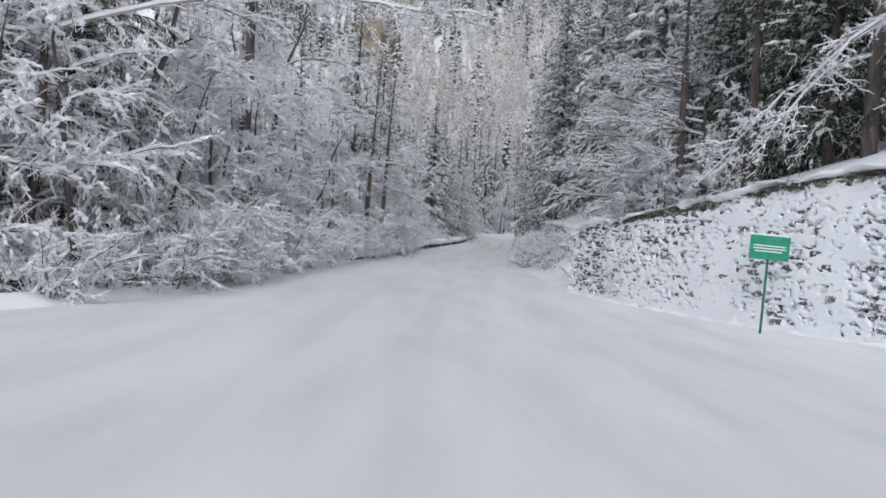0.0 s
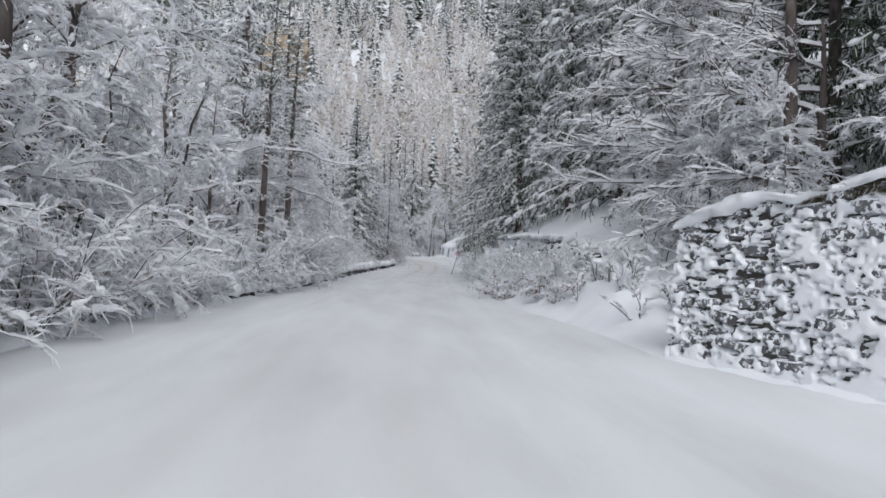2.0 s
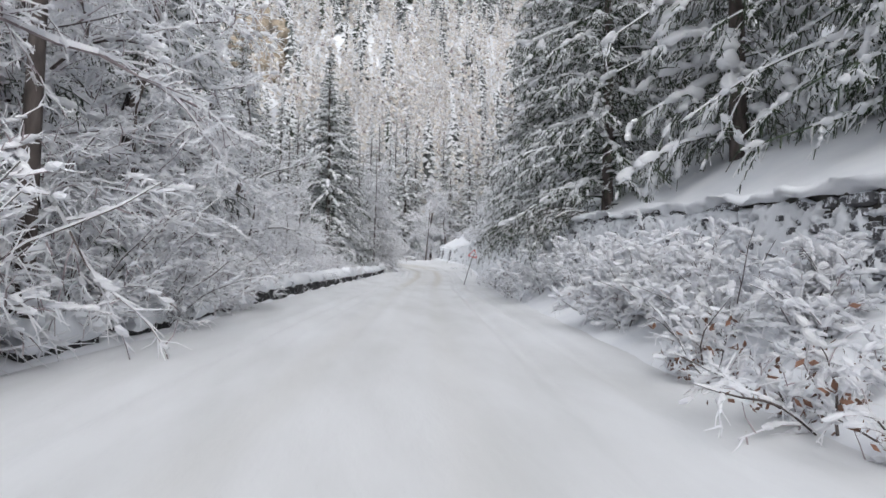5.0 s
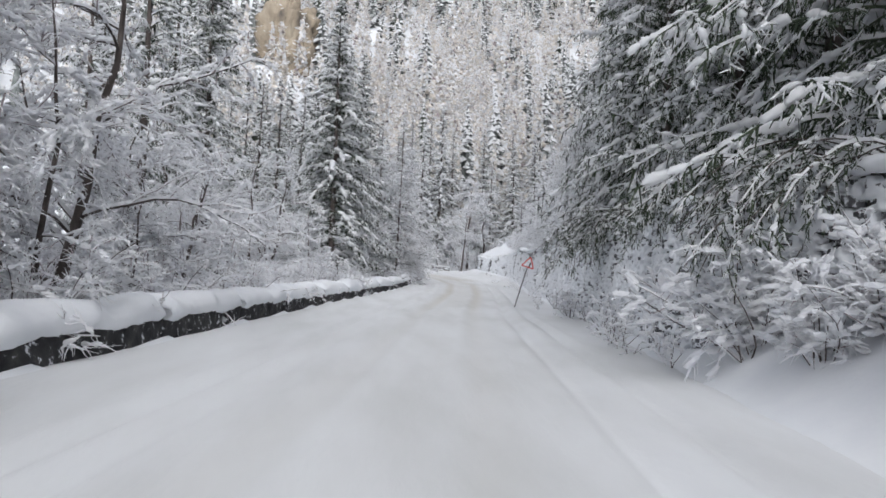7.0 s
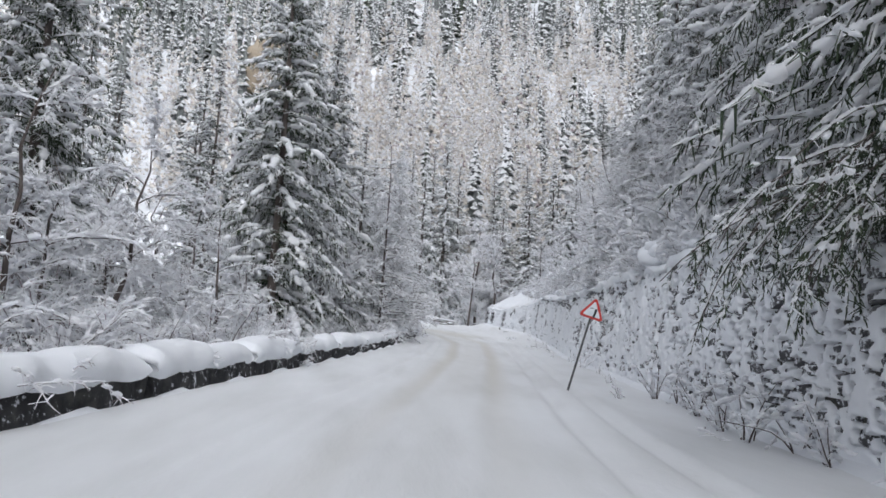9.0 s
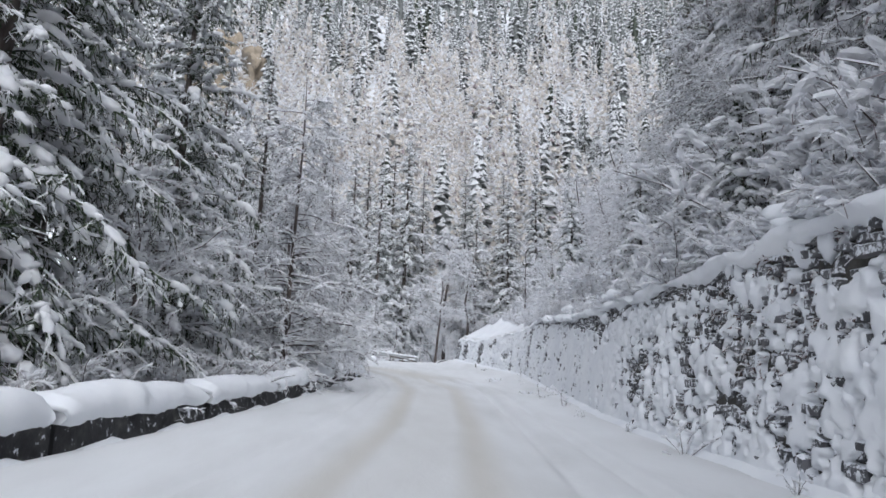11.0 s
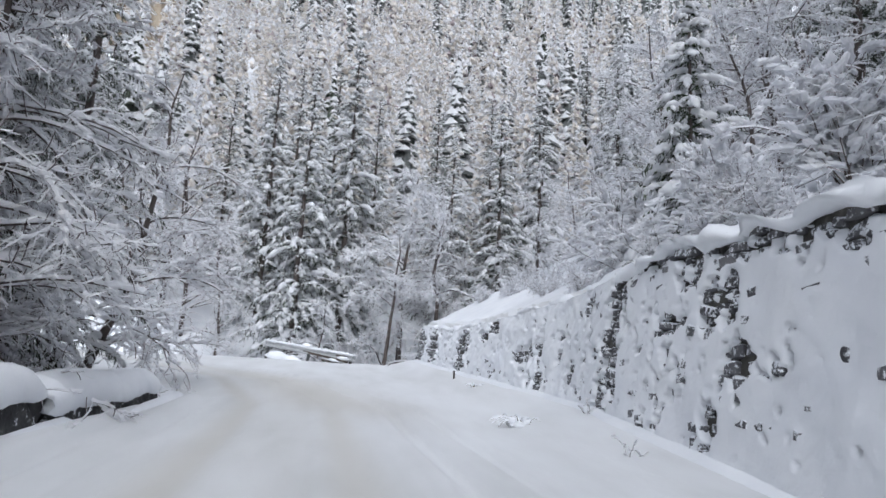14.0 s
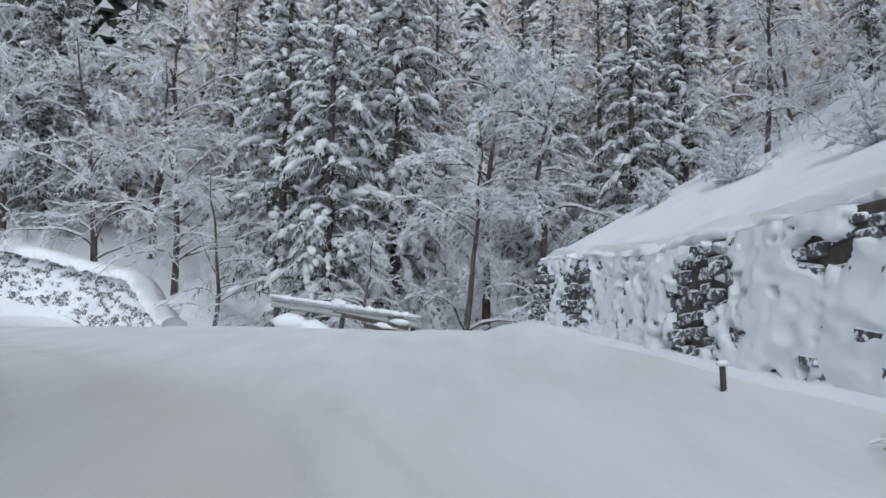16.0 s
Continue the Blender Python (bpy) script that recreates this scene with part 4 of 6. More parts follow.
# ---------------------------------------------------------------- placing trees
def tree_thing(name, label, category, group, datas, x, y, turn=0.0, scale=1.0, tilt=(0.0, 0.0), sink=0.1):
    thing = tagged(new(name), label, category, group)
    z = float(land(x, y)) - sink
    thing.matrix_basis = pose(x, y, z, tilt[0], tilt[1], turn) @ Matrix.Diagonal((scale, scale, scale, 1))
    for dta in datas:
        nm = dta.name.split(".")[0]
        tagged(part(nm, dta, thing), kind="stuff" if nm in ("snow_load", "foliage") else "")
    return thing


DECID = [deciduous_meshes(100 + i, 8.5, 3.2) for i in range(4)]
LARCH = [deciduous_meshes(130 + i, 11.5, 2.6, 90, 10, 9, 0.09, snow=0.085, low_from=0.02, droop=0.085, rise=(-0.1, 0.35), frost=0.4, sway=0.05, twig=DARK_TWIG) for i in range(2)]
SLIM = [deciduous_meshes(120 + i, 6.0, 2.1, 18, 9, 11, 0.06, droop=0.07, rise=(0.0, 0.5)) for i in range(3)]
CLUMPY = [bush_meshes(145 + i, 2.3, 0.9, 14, 9, 8, 0.065, 0.04, clump=0.125, heaps=60, frost=0.85) for i in range(2)]
STALK = [bush_meshes(155 + i, 1.3, 0.2, 4, 4, 3, 0.012, 0.02) for i in range(3)]
BUSH = [bush_meshes(140 + i, 2.2, 1.3) for i in range(4)]
LEAFY = [bush_meshes(150 + i, 1.5, 0.7, 9, 8, 5, leaves=110) for i in range(2)]
SPRUCE = [spruce_meshes(160 + i, 16.0, 3.2, 30, 7, 12, 0.055, 0.6, 0.02, 1.0, 0.2, pad=1.35, sprays=7, fingers=0.7, lump=8, fine=True) for i in range(2)]
LADEN = [spruce_meshes(170 + i, 15.0, 3.0, 26, 8, 9, 0.06, 0.6, 0.03, 1.0, 0.24, pad=1.6, sprays=5, fingers=0.55, lump=5, fine=True, leaf=DUSTED) for i in range(2)]
PINE = [spruce_meshes(210 + i, 18.0, 2.6, 14, 6, 8, 0.06, 0.6, 0.5, 0.8, 0.15, trunk_r=0.26, sprays=3) for i in range(1)]
DARK = [spruce_meshes(180 + i, 17.0, 3.7, 29, 9, 13, 0.055, 0.75, 0.04, 1.0, 0.18, pad=1.0, sprays=7, fingers=0.9, lump=8, fine=True) for i in range(2)]
SHADE = [spruce_meshes(186, 17.0, 3.5, 28, 8, 13, 0.05, 0.3, 0.05, 0.6, 0.18, pad=0.9, sprays=7, fingers=0.25, lump=5, fine=True)]
PLAIN = [spruce_meshes(200 + i, 16.0, 2.9, 24, 6, 9, 0.06, 0.62, 0.04, 1.0, 0.2, pad=1.3, sprays=5, fingers=0.6, lump=5, leaf=DUSTED) for i in range(3)]
YOUNG = [spruce_meshes(190 + i, 5.0, 1.6, 15, 6, 8, 0.06, 0.5, 0.02, 1.0, 0.26, 0.06, 1.8, 4, 0.7, 3, True) for i in range(2)]

trng = np.random.default_rng(77)


def put(kind, x, y, scale=1.0, tilt=(0.0, 0.0), turn=None):
    turn = float(trng.uniform(0, 360)) if turn is None else turn
    k = int(trng.integers(0, 100))
    if kind == "decid":
        tree_thing("broadleaf_tree", "bare broadleaf tree, every twig coated in snow", "tree", "bare trees beside the road", DECID[k % 4], x, y, turn, scale, tilt)
    elif kind == "larch":
        tree_thing("larch", "frosted larch with level boughs thick with snow", "larch", "larches behind the parapet", LARCH[k % 2], x, y, turn, scale, tilt)
    elif kind == "slim":
        tree_thing("young_tree", "slim young bare tree bowed under snow", "tree", "young bare trees beside the road", SLIM[k % 3], x, y, turn, scale, tilt)
    elif kind == "bush":
        tree_thing("bush", "tangled bare bush covered in fresh snow", "bush", "bushes along the verge", BUSH[k % 4], x, y, turn, scale, tilt)
    elif kind == "clumpy":
        tree_thing("heaped_bush", "bare bush heaped with thick clumps of snow", "bush", "bushes on the bank", CLUMPY[k % 2], x, y, turn, scale, tilt)
    elif kind == "stalk":
        tree_thing("sapling", "thin bare sapling stalks poking through the snow", "sapling", "saplings at the foot of the wall", STALK[k % 3], x, y, turn, scale, tilt)
    elif kind == "pine":
        tree_thing("pine_tree", "tall conifer with a thick dark bare lower trunk", "conifer", "old conifers in the thicket", PINE[0], x, y, turn, scale, tilt)
    elif kind == "leafy":
        tree_thing("beech_shrub", "low shrub with a few dry russet leaves under snow", "shrub", "leafy shrubs on the bank", LEAFY[k % 2], x, y, turn, scale, tilt)
    elif kind == "spruce":
        tree_thing("spruce_tree", "tall green spruce with snow on its drooping boughs", "spruce", "spruces in the forest", SPRUCE[k % 2], x, y, turn, scale, tilt)
    elif kind == "plain":
        tree_thing("forest_spruce", "forest spruce with snow along every bough", "spruce", "spruces deeper in the forest", PLAIN[k % 3], x, y, turn, scale, tilt)
    elif kind == "laden":
        tree_thing("laden_spruce", "narrow spruce heavily laden with snow", "spruce", "snow-laden spruces at the bend", LADEN[k % 2], x, y, turn, scale, tilt)
    elif kind == "dark":
        tree_thing("dark_spruce", "dark old spruce, its lower boughs dusted with snow", "spruce", "dark spruces above the wall", DARK[k % 2], x, y, turn, scale, tilt)
    elif kind == "shade":
        tree_thing("shaded_spruce", "dark old spruce with only a little snow on its boughs", "spruce", "dark spruces beside the lay-by", SHADE[0], x, y, turn, scale, tilt)
    elif kind == "young":
        tree_thing("young_spruce", "small spruce weighed down by pillows of snow", "spruce", "young spruces on the bank", YOUNG[k % 2], x, y, turn, scale, tilt)


# left-hand thicket from the lay-by to the parapet
for y in np.arange(11.5, 46, 1.5):
    put("bush", float(left_x(y)) - 0.7 + trng.uniform(-0.4, 0.4), y + trng.uniform(-0.5, 0.5), trng.uniform(0.7, 1.35))
for y in np.arange(12, 50, 1.7):
    if not 29 < y < 37:
        put("slim", float(left_x(y)) - 1.9 + trng.uniform(-0.6, 0.6), y + trng.uniform(-0.8, 0.8), trng.uniform(0.8, 1.25), (trng.uniform(-6, 6), trng.uniform(2, 18)))
for y, out in ((17, -3.6), (26, -3.4), (38, -3.6)):
    put("decid", float(left_x(y)) + out, float(y), trng.uniform(1.3, 1.45), (trng.uniform(-8, 8), trng.uniform(8, 12)))
for y in np.arange(13, 56, 3.6):
    put("decid", float(left_x(y)) - 3.6 + trng.uniform(-1.0, 1.0), y + trng.uniform(-1, 1), trng.uniform(0.9, 1.4), (trng.uniform(-5, 5), trng.uniform(0, 12)))
for y in np.arange(12, 60, 7.0):
    put("plain", float(left_x(y)) - 8.0 + trng.uniform(-1.5, 1.5), y + trng.uniform(-2, 2), trng.uniform(0.9, 1.2))
put("pine", -7.3, 24.8, 1.0, (0, 3))
for x, y, s in ((9.2, 21.3, 0.7), (10.4, 17.2, 0.75), (12.4, 13.2, 0.8), (8.0, 24.0, 0.6)):
    put("pine", x, y, s)
for x, y, s in ((10.9, 20, 1.0), (12.4, 16.2, 1.0), (13.6, 12.4, 1.0), (11.4, 23.5, 1.0), (11.2, 27.2, 1.0)):
    put("shade", x, y, s)
put("pine", -3.4, 37.2, 0.55, (0, 2))
put("pine", -4.1, 35.6, 0.58, (0, 4))
put("dark", -8.4, 15.5, 0.9)
for x, y, s in ((-9.8, 12.2, 0.8), (-11.5, 15.0, 0.9), (-10.8, 9.4, 0.75)):
    put("shade", x, y, s)
for x, y, s in ((-8.6, 12.4, 0.5), (-9.6, 14.2, 0.55), (-8.9, 10.6, 0.45)):
    put("pine", x, y, s, (0, 5))
put("dark", -8.5, 131.0, 0.95)
for x, y in ((32.4, 149.5), (34.2, 154.0), (31.0, 145.5), (36.5, 151.0), (33.6, 158.5)):
    put("plain", x, y, 0.85)
put("dark", -13.0, 130.5, 1.0)
for x, y, s in ((-5.5, 132.0, 0.9), (-16, 132.5, 1.0), (3.4, 133.0, 1.0), (9.0, 132.0, 0.95), (13.0, 131.5, 1.0), (20.5, 131, 1.0), (-20, 130, 1.0), (24, 129, 1.0), (-1.0, 133.0, 0.9), (17.0, 132.5, 1.0), (28, 128, 1.0), (6.0, 134.0, 1.0)):
    put("plain", x, y, s)
for x, y in ((-4.6, 46.5), (-6.2, 43.5), (-5.4, 39.5)):
    put("plain", x, y, 1.0)
for x, y, s in ((-4.8, 45, 1.4), (-4.6, 40.5, 1.35), (-5.6, 50, 1.3), (-4.6, 47.5, 1.0)):
    put("decid", x, y, s)
# left, behind the parapet
for y in np.arange(50, 100, 2.2):
    put("slim", float(left_x(y)) - 2.7 + trng.uniform(-0.7, 0.3), y + trng.uniform(-0.8, 0.8), trng.uniform(0.6, 1.05), (trng.uniform(-6, 6), trng.uniform(-2, 6)))
for y in np.arange(49, 96, 2.6):
    put("bush", float(left_x(y)) - 1.4 + trng.uniform(-0.4, 0.2), y + trng.uniform(-0.5, 0.5), trng.uniform(0.6, 1.0))
for y in np.arange(53, 102, 3.2):
    if abs(y - 76) > 3 and abs(y - 88.5) > 3:
        put("decid", float(left_x(y)) - 3.4 + trng.uniform(-0.8, 0.8), y + trng.uniform(-1, 1), trng.uniform(0.55, 0.75) if y < 74 else trng.uniform(0.9, 1.3), (trng.uniform(-5, 5), trng.uniform(0, 8)))
put("spruce", -1.6, 76.5, 1.05)
put("spruce", -0.6, 83.5, 0.95)
put("larch", 1.9, 86.9, 0.95)
put("larch", 1.2, 91.6, 0.85)
put("dark", 1.3, 97.8, 0.6)
put("plain", 1.7, 100.4, 0.8)
put("larch", 2.5, 95.2, 0.9)
put("plain", 0.5, 88.9, 0.75)
put("plain", 0.9, 93.4, 0.7)
put("plain", -1.9, 90.0, 0.75)
put("plain", -2.6, 95.2, 0.85)
put("plain", -4.5, 92.5, 1.0)
put("dark", -6.3, 69.5, 1.0)
put("dark", -1.6, 78.6, 0.95)
put("decid", 2.0, 101.3, 0.95, (0, 13), 40.0)
put("decid", 1.0, 99.0, 1.0, (0, 10), 130.0)
put("slim", 1.2, 99.8, 1.1, (0, 8), 200.0)
for x, y, s in ((-0.2, 97.5, 1.15), (-1.6, 94.5, 1.5)):
    put("decid", x, y, s, (trng.uniform(-5, 5), trng.uniform(0, 8)))
for x, y in ((-6.8, 64.0), (-8.5, 72.0), (-11, 80), (-13, 90), (-3.2, 99), (-6, 103), (-9, 108)):
    put("plain", x, y, trng.uniform(0.95, 1.15))
for x, y, s in ((-5.5, 82.0, 0.9), (-7.5, 87.0, 1.0), (-10.0, 94.0, 1.1), (-12.0, 84.0, 1.1), (-9.5, 77.0, 1.0), (-14.0, 92.0, 1.1), (-6.5, 99.0, 1.0), (-12.5, 74.0, 1.1), (-15.0, 80.0, 1.1), (-10.5, 68.0, 1.1), (-14.0, 64.0, 1.1)):
    put("plain", x, y, s)
for y in np.arange(62, 100, 3.3):
    put("slim", float(left_x(y)) - 5.2 + trng.uniform(-0.8, 0.8), y, trng.uniform(0.9, 1.3))
# right: bank between the walls
for y in np.arange(22.5, 50, 1.5):
    if y > 27:
        put("leafy" if trng.random() < 0.35 else "clumpy", float(right_x(y)) + 0.45 + trng.uniform(-0.1, 0.5), y, trng.uniform(0.45, 0.8) if y > 34 else trng.uniform(0.35, 0.5))
    else:
        put("stalk", float(right_x(y)) + 0.6 + trng.uniform(-0.1, 1.2), y, trng.uniform(0.7, 1.1))
for y in np.arange(30, 46, 2.2):
    put("clumpy", float(right_x(y)) + 1.0, y + trng.uniform(-0.5, 0.5), trng.uniform(0.42, 0.6))
for x, y in ((6.9, 23.4), (7.6, 25.5), (8.2, 21)):
    put("slim", x, y, trng.uniform(0.7, 1.0), (0, trng.uniform(-14, 0)))
for x, y, s in ((9.9, 38.5, 1.05), (7.6, 47.6, 0.95), (9.9, 52.5, 0.95), (8.7, 57.6, 0.95), (8.6, 53.6, 0.8), (9.6, 60.6, 0.9), (11.0, 62, 1.0)):
    put("dark", x, y, s)
for x, y, s in ((11.5, 29, 1.0), (12, 35, 1.1), (12, 41, 1.1), (13, 22, 1.1), (14.5, 17, 1.1), (15, 27, 1.1), (12, 48, 1.1), (13, 54, 1.1), (14, 64, 1.1), (15, 47, 1.1), (16, 58, 1.1)):
    put("plain", x, y, s)
for x, y, s in ((10.0, 33.2, 1.15), (9.2, 43.2, 1.15), (11.6, 65.5, 0.95), (12.4, 70.5, 1.0), (13.0, 75.5, 0.95), (14.0, 80, 0.95), (11.9, 73.0, 0.6), (12.9, 78.0, 0.6)):
    put("laden", x, y, s)
for x, y, s in ((16, 68, 1.1), (16.5, 74, 1.1), (17, 79, 1.0), (18, 85, 1.0), (17, 91, 0.85), (20, 96, 0.9), (21, 102, 0.9), (15, 85.5, 0.7), (19.5, 89, 1.0), (22, 93, 1.1), (24, 87, 1.1), (20.5, 82, 1.0), (24, 99, 1.1), (19, 73, 1.1), (22, 78, 1.1)):
    put("plain", x, y, s)
for y in np.arange(66, 128, 6.2):
    for x in (22.5, 28.0):
        put("decid" if x < 25 and y > 88 else "plain", x + trng.uniform(-2, 2), y + trng.uniform(-2.4, 2.4), trng.uniform(0.75, 1.15))
put("young", 14.3, 99.2, 1.2)
put("laden", 17.6, 111.0, 0.6)
for x, y, s in ((13.8, 89.0, 0.6), (13.1, 85.0, 0.55), (14.9, 86.5, 0.7), (14.6, 92.0, 0.6), (17.5, 106.5, 0.9), (18.5, 102.0, 1.0)):
    put("decid", x, y, s, (0, -6))
for x, y, s in ((13.9, 101.2, 0.9), (14.6, 102.8, 1.1), (15.3, 100.6, 1.2), (13.5, 96.5, 0.9), (13.2, 93.2, 0.9)):
    put("clumpy", x, y, s)
for x, y, s in ((12.4, 80.8, 0.8), (11.9, 76.5, 0.9), (10.8, 69.5, 0.9)):
    put("young", x, y, s)
for y in np.arange(49.5, 66, 0.8):
    put("stalk", float(right_x(y)) - 0.2 + trng.uniform(-0.25, 0.3), y, trng.uniform(0.4, 0.95))
for y in np.arange(66, 100, 3.1):
    put("stalk", float(right_x(y)) - 0.5 + trng.uniform(-0.4, 0.4), y, trng.uniform(0.25, 0.6))
for x, y in ((3.75, 31.8), (3.95, 33.0), (4.1, 34.8)):
    put("leafy", x, y, trng.uniform(0.6, 0.85))
for x, y, s in ((13.4, 90.5, 0.8), (13.0, 83, 0.7), (14.5, 87, 0.9), (12.2, 78, 0.6), (11.5, 72, 0.6)):
    put("slim", x, y, s, (0, -10))
for x, y, s in ((13.0, 105.0, 0.4), (12.8, 101.5, 0.4), (16.5, 108, 0.5), (12.4, 94, 0.6), (14.5, 113.5, 0.5)):
    put("bush", x, y, s)
# the bend: laden spruces and frosted trees in the ravine
for x, y, s in ((4.8, 125.5, 1.25), (7.2, 128.5, 1.35), (2.2, 129.5, 1.2), (16.0, 124.5, 1.1), (13.6, 127, 1.0), (19.0, 127, 1.2), (-11, 132.5, 1.2), (-15, 130, 1.1)):
    put("laden", x, y, s)
for x, y, s in ((18.5, 118.5, 0.9), (21, 113, 1.0), (23, 107, 1.0), (-5, 128.4, 1.4), (-9.5, 129.7, 1.4), (-1.8, 128.6, 1.3), (9.6, 122.6, 1.25), (12.2, 123.5, 1.55), (10.8, 126, 1.6), (0.6, 125.5, 0.9), (6.4, 122.4, 0.7), (-3.5, 130.5, 1.6), (14.8, 121.5, 0.7)):
    put("decid", x, y, s)


# ---------------------------------------------------------------- far forest on the hillsides
def far_spruce(rng, whorls, per):
    """A small spruce of unit height and half-width: whorls of drooping boughs, each a dark body with a pad of snow on it."""
    n = whorls * per
    h = np.clip(np.repeat(np.linspace(0.05, 0.97, whorls), per) + rng.normal(0, 0.35 / whorls, n), 0.03, 0.99)
    az = rng.uniform(0, 6.283, n)
    L = np.clip(1.03 - h, 0.05, 1) ** 0.9 * rng.uniform(0.5, 1.2, n)
    out = np.stack([np.cos(az), np.sin(az), np.zeros(n)], 1)
    side = np.stack([-np.sin(az), np.cos(az), np.zeros(n)], 1)
    up = np.array([0, 0, 1.0])
    # heights are in units of the tree's height, so drops are small
    root = up * h[:, None]
    mid = root + out * (L * 0.55)[:, None] + up * (0.010 - 0.012 * L)[:, None]
    tip = root + out * L[:, None] - up * (0.055 * L * rng.uniform(0.6, 1.5, n))[:, None]
    w = (L * 0.26 + 0.05)[:, None]
    sag = up * (0.035 * L + 0.012)[:, None]
    dark = np.stack([root - sag * 0.5, mid + side * w * 0.8 - sag, tip - out * 0.05 - sag * 0.3, mid - side * w * 0.8 - sag, mid + up * 0.002], 1)
    f = np.array([[0, 1, 4], [1, 2, 4], [2, 3, 4], [3, 0, 4]])
    F = (f[None] + 5 * np.arange(n)[:, None, None]).reshape(-1, 3)
    a = rng.uniform(0.05, 0.45, n)[:, None]
    lie = up * 0.006
    w2 = w * rng.uniform(0.8, 1.3, (n, 1))
    fall = sag * rng.uniform(0.55, 1.15, (n, 1))
    snow = np.stack([root * (1 - a) + mid * a + lie, mid + side * w2 + lie - fall, tip + lie - sag * 0.3, mid - side * w2 + lie - fall, mid + lie * 2.6], 1)
    th = np.arange(6) * math.pi / 3
    core = np.concatenate([np.stack([0.42 * np.cos(th), 0.42 * np.sin(th), np.full(6, 0.0)], 1), [(0, 0, 0.9)]])
    CF = np.array([(i, (i + 1) % 6, 6) for i in range(6)])
    return join([(dark.reshape(-1, 3), F, 0), (snow.reshape(-1, 3), F, 1), (core, CF, 0)])


def far_larch(rng, n):
    """A small leafless larch of unit height and half-width: rimed twigs on short level boughs round a thin stem."""
    k = n // 5
    h = rng.uniform(0.08, 1, k) ** 0.85
    az = rng.uniform(0, 6.283, k)
    L = np.clip(1.04 - h, 0.04, 1) ** 0.75 * rng.uniform(0.6, 1.15, k)
    out = np.stack([np.cos(az), np.sin(az), np.full(k, 0.02)], 1)
    idx = np.repeat(np.arange(k), 5)
    m = len(idx)
    c = np.stack([np.zeros(m), np.zeros(m), h[idx]], 1) + out[idx] * (L[idx] * rng.uniform(0.05, 0.85, m))[:, None]
    turn = az[idx] + rng.normal(0, 0.7, m)
    ln = L[idx] * rng.uniform(0.2, 0.45, m) + 0.05
    d = np.stack([np.cos(turn), np.sin(turn), rng.normal(0.035, 0.03, m)], 1)
    w = (0.03 + 0.035 * rng.random(m))[:, None]
    side = np.stack([-np.sin(turn), np.cos(turn), np.zeros(m)], 1) * w
    hi = np.array([0, 0, 0.008])
    e = c + d * ln[:, None]
    q = np.stack([c + side, c - side, e, c * 0.5 + e * 0.5 + hi], 1)
    F = (np.array([[0, 3, 1], [0, 2, 3], [1, 3, 2]])[None] + 4 * np.arange(m)[:, None, None]).reshape(-1, 3)
    mat = np.repeat(rng.choice([1, 2, 3], m, p=[0.55, 0.42, 0.03]), 3)
    # short twigs close to the stem fill the crown
    v = m // 2
    hz, a2 = rng.uniform(0.02, 0.97, v), rng.uniform(0, 6.283, v)
    r2 = 0.62 * (1.0 - hz) + 0.03
    o = np.stack([np.cos(a2), np.sin(a2), np.zeros(v)], 1)
    t = np.stack([-np.sin(a2), np.cos(a2), np.zeros(v)], 1)
    b = np.array([0, 0, 1.0]) * hz[:, None]
    q2 = np.stack([b + o * (r2 * 0.3)[:, None], b + o * r2[:, None] + t * 0.09, b + o * r2[:, None] - t * 0.09 + np.array([0, 0, 0.012]), b + o * (r2 * 0.8)[:, None] + np.array([0, 0, 0.035])], 1)
    F2 = (np.array([[0, 1, 3], [1, 2, 3], [2, 0, 3]])[None] + 4 * np.arange(v)[:, None, None]).reshape(-1, 3)
    return join([(q.reshape(-1, 3), F, mat), (q2.reshape(-1, 3), F2, np.repeat(rng.choice([1, 2, 3], v, p=[0.42, 0.52, 0.06]), 3))])


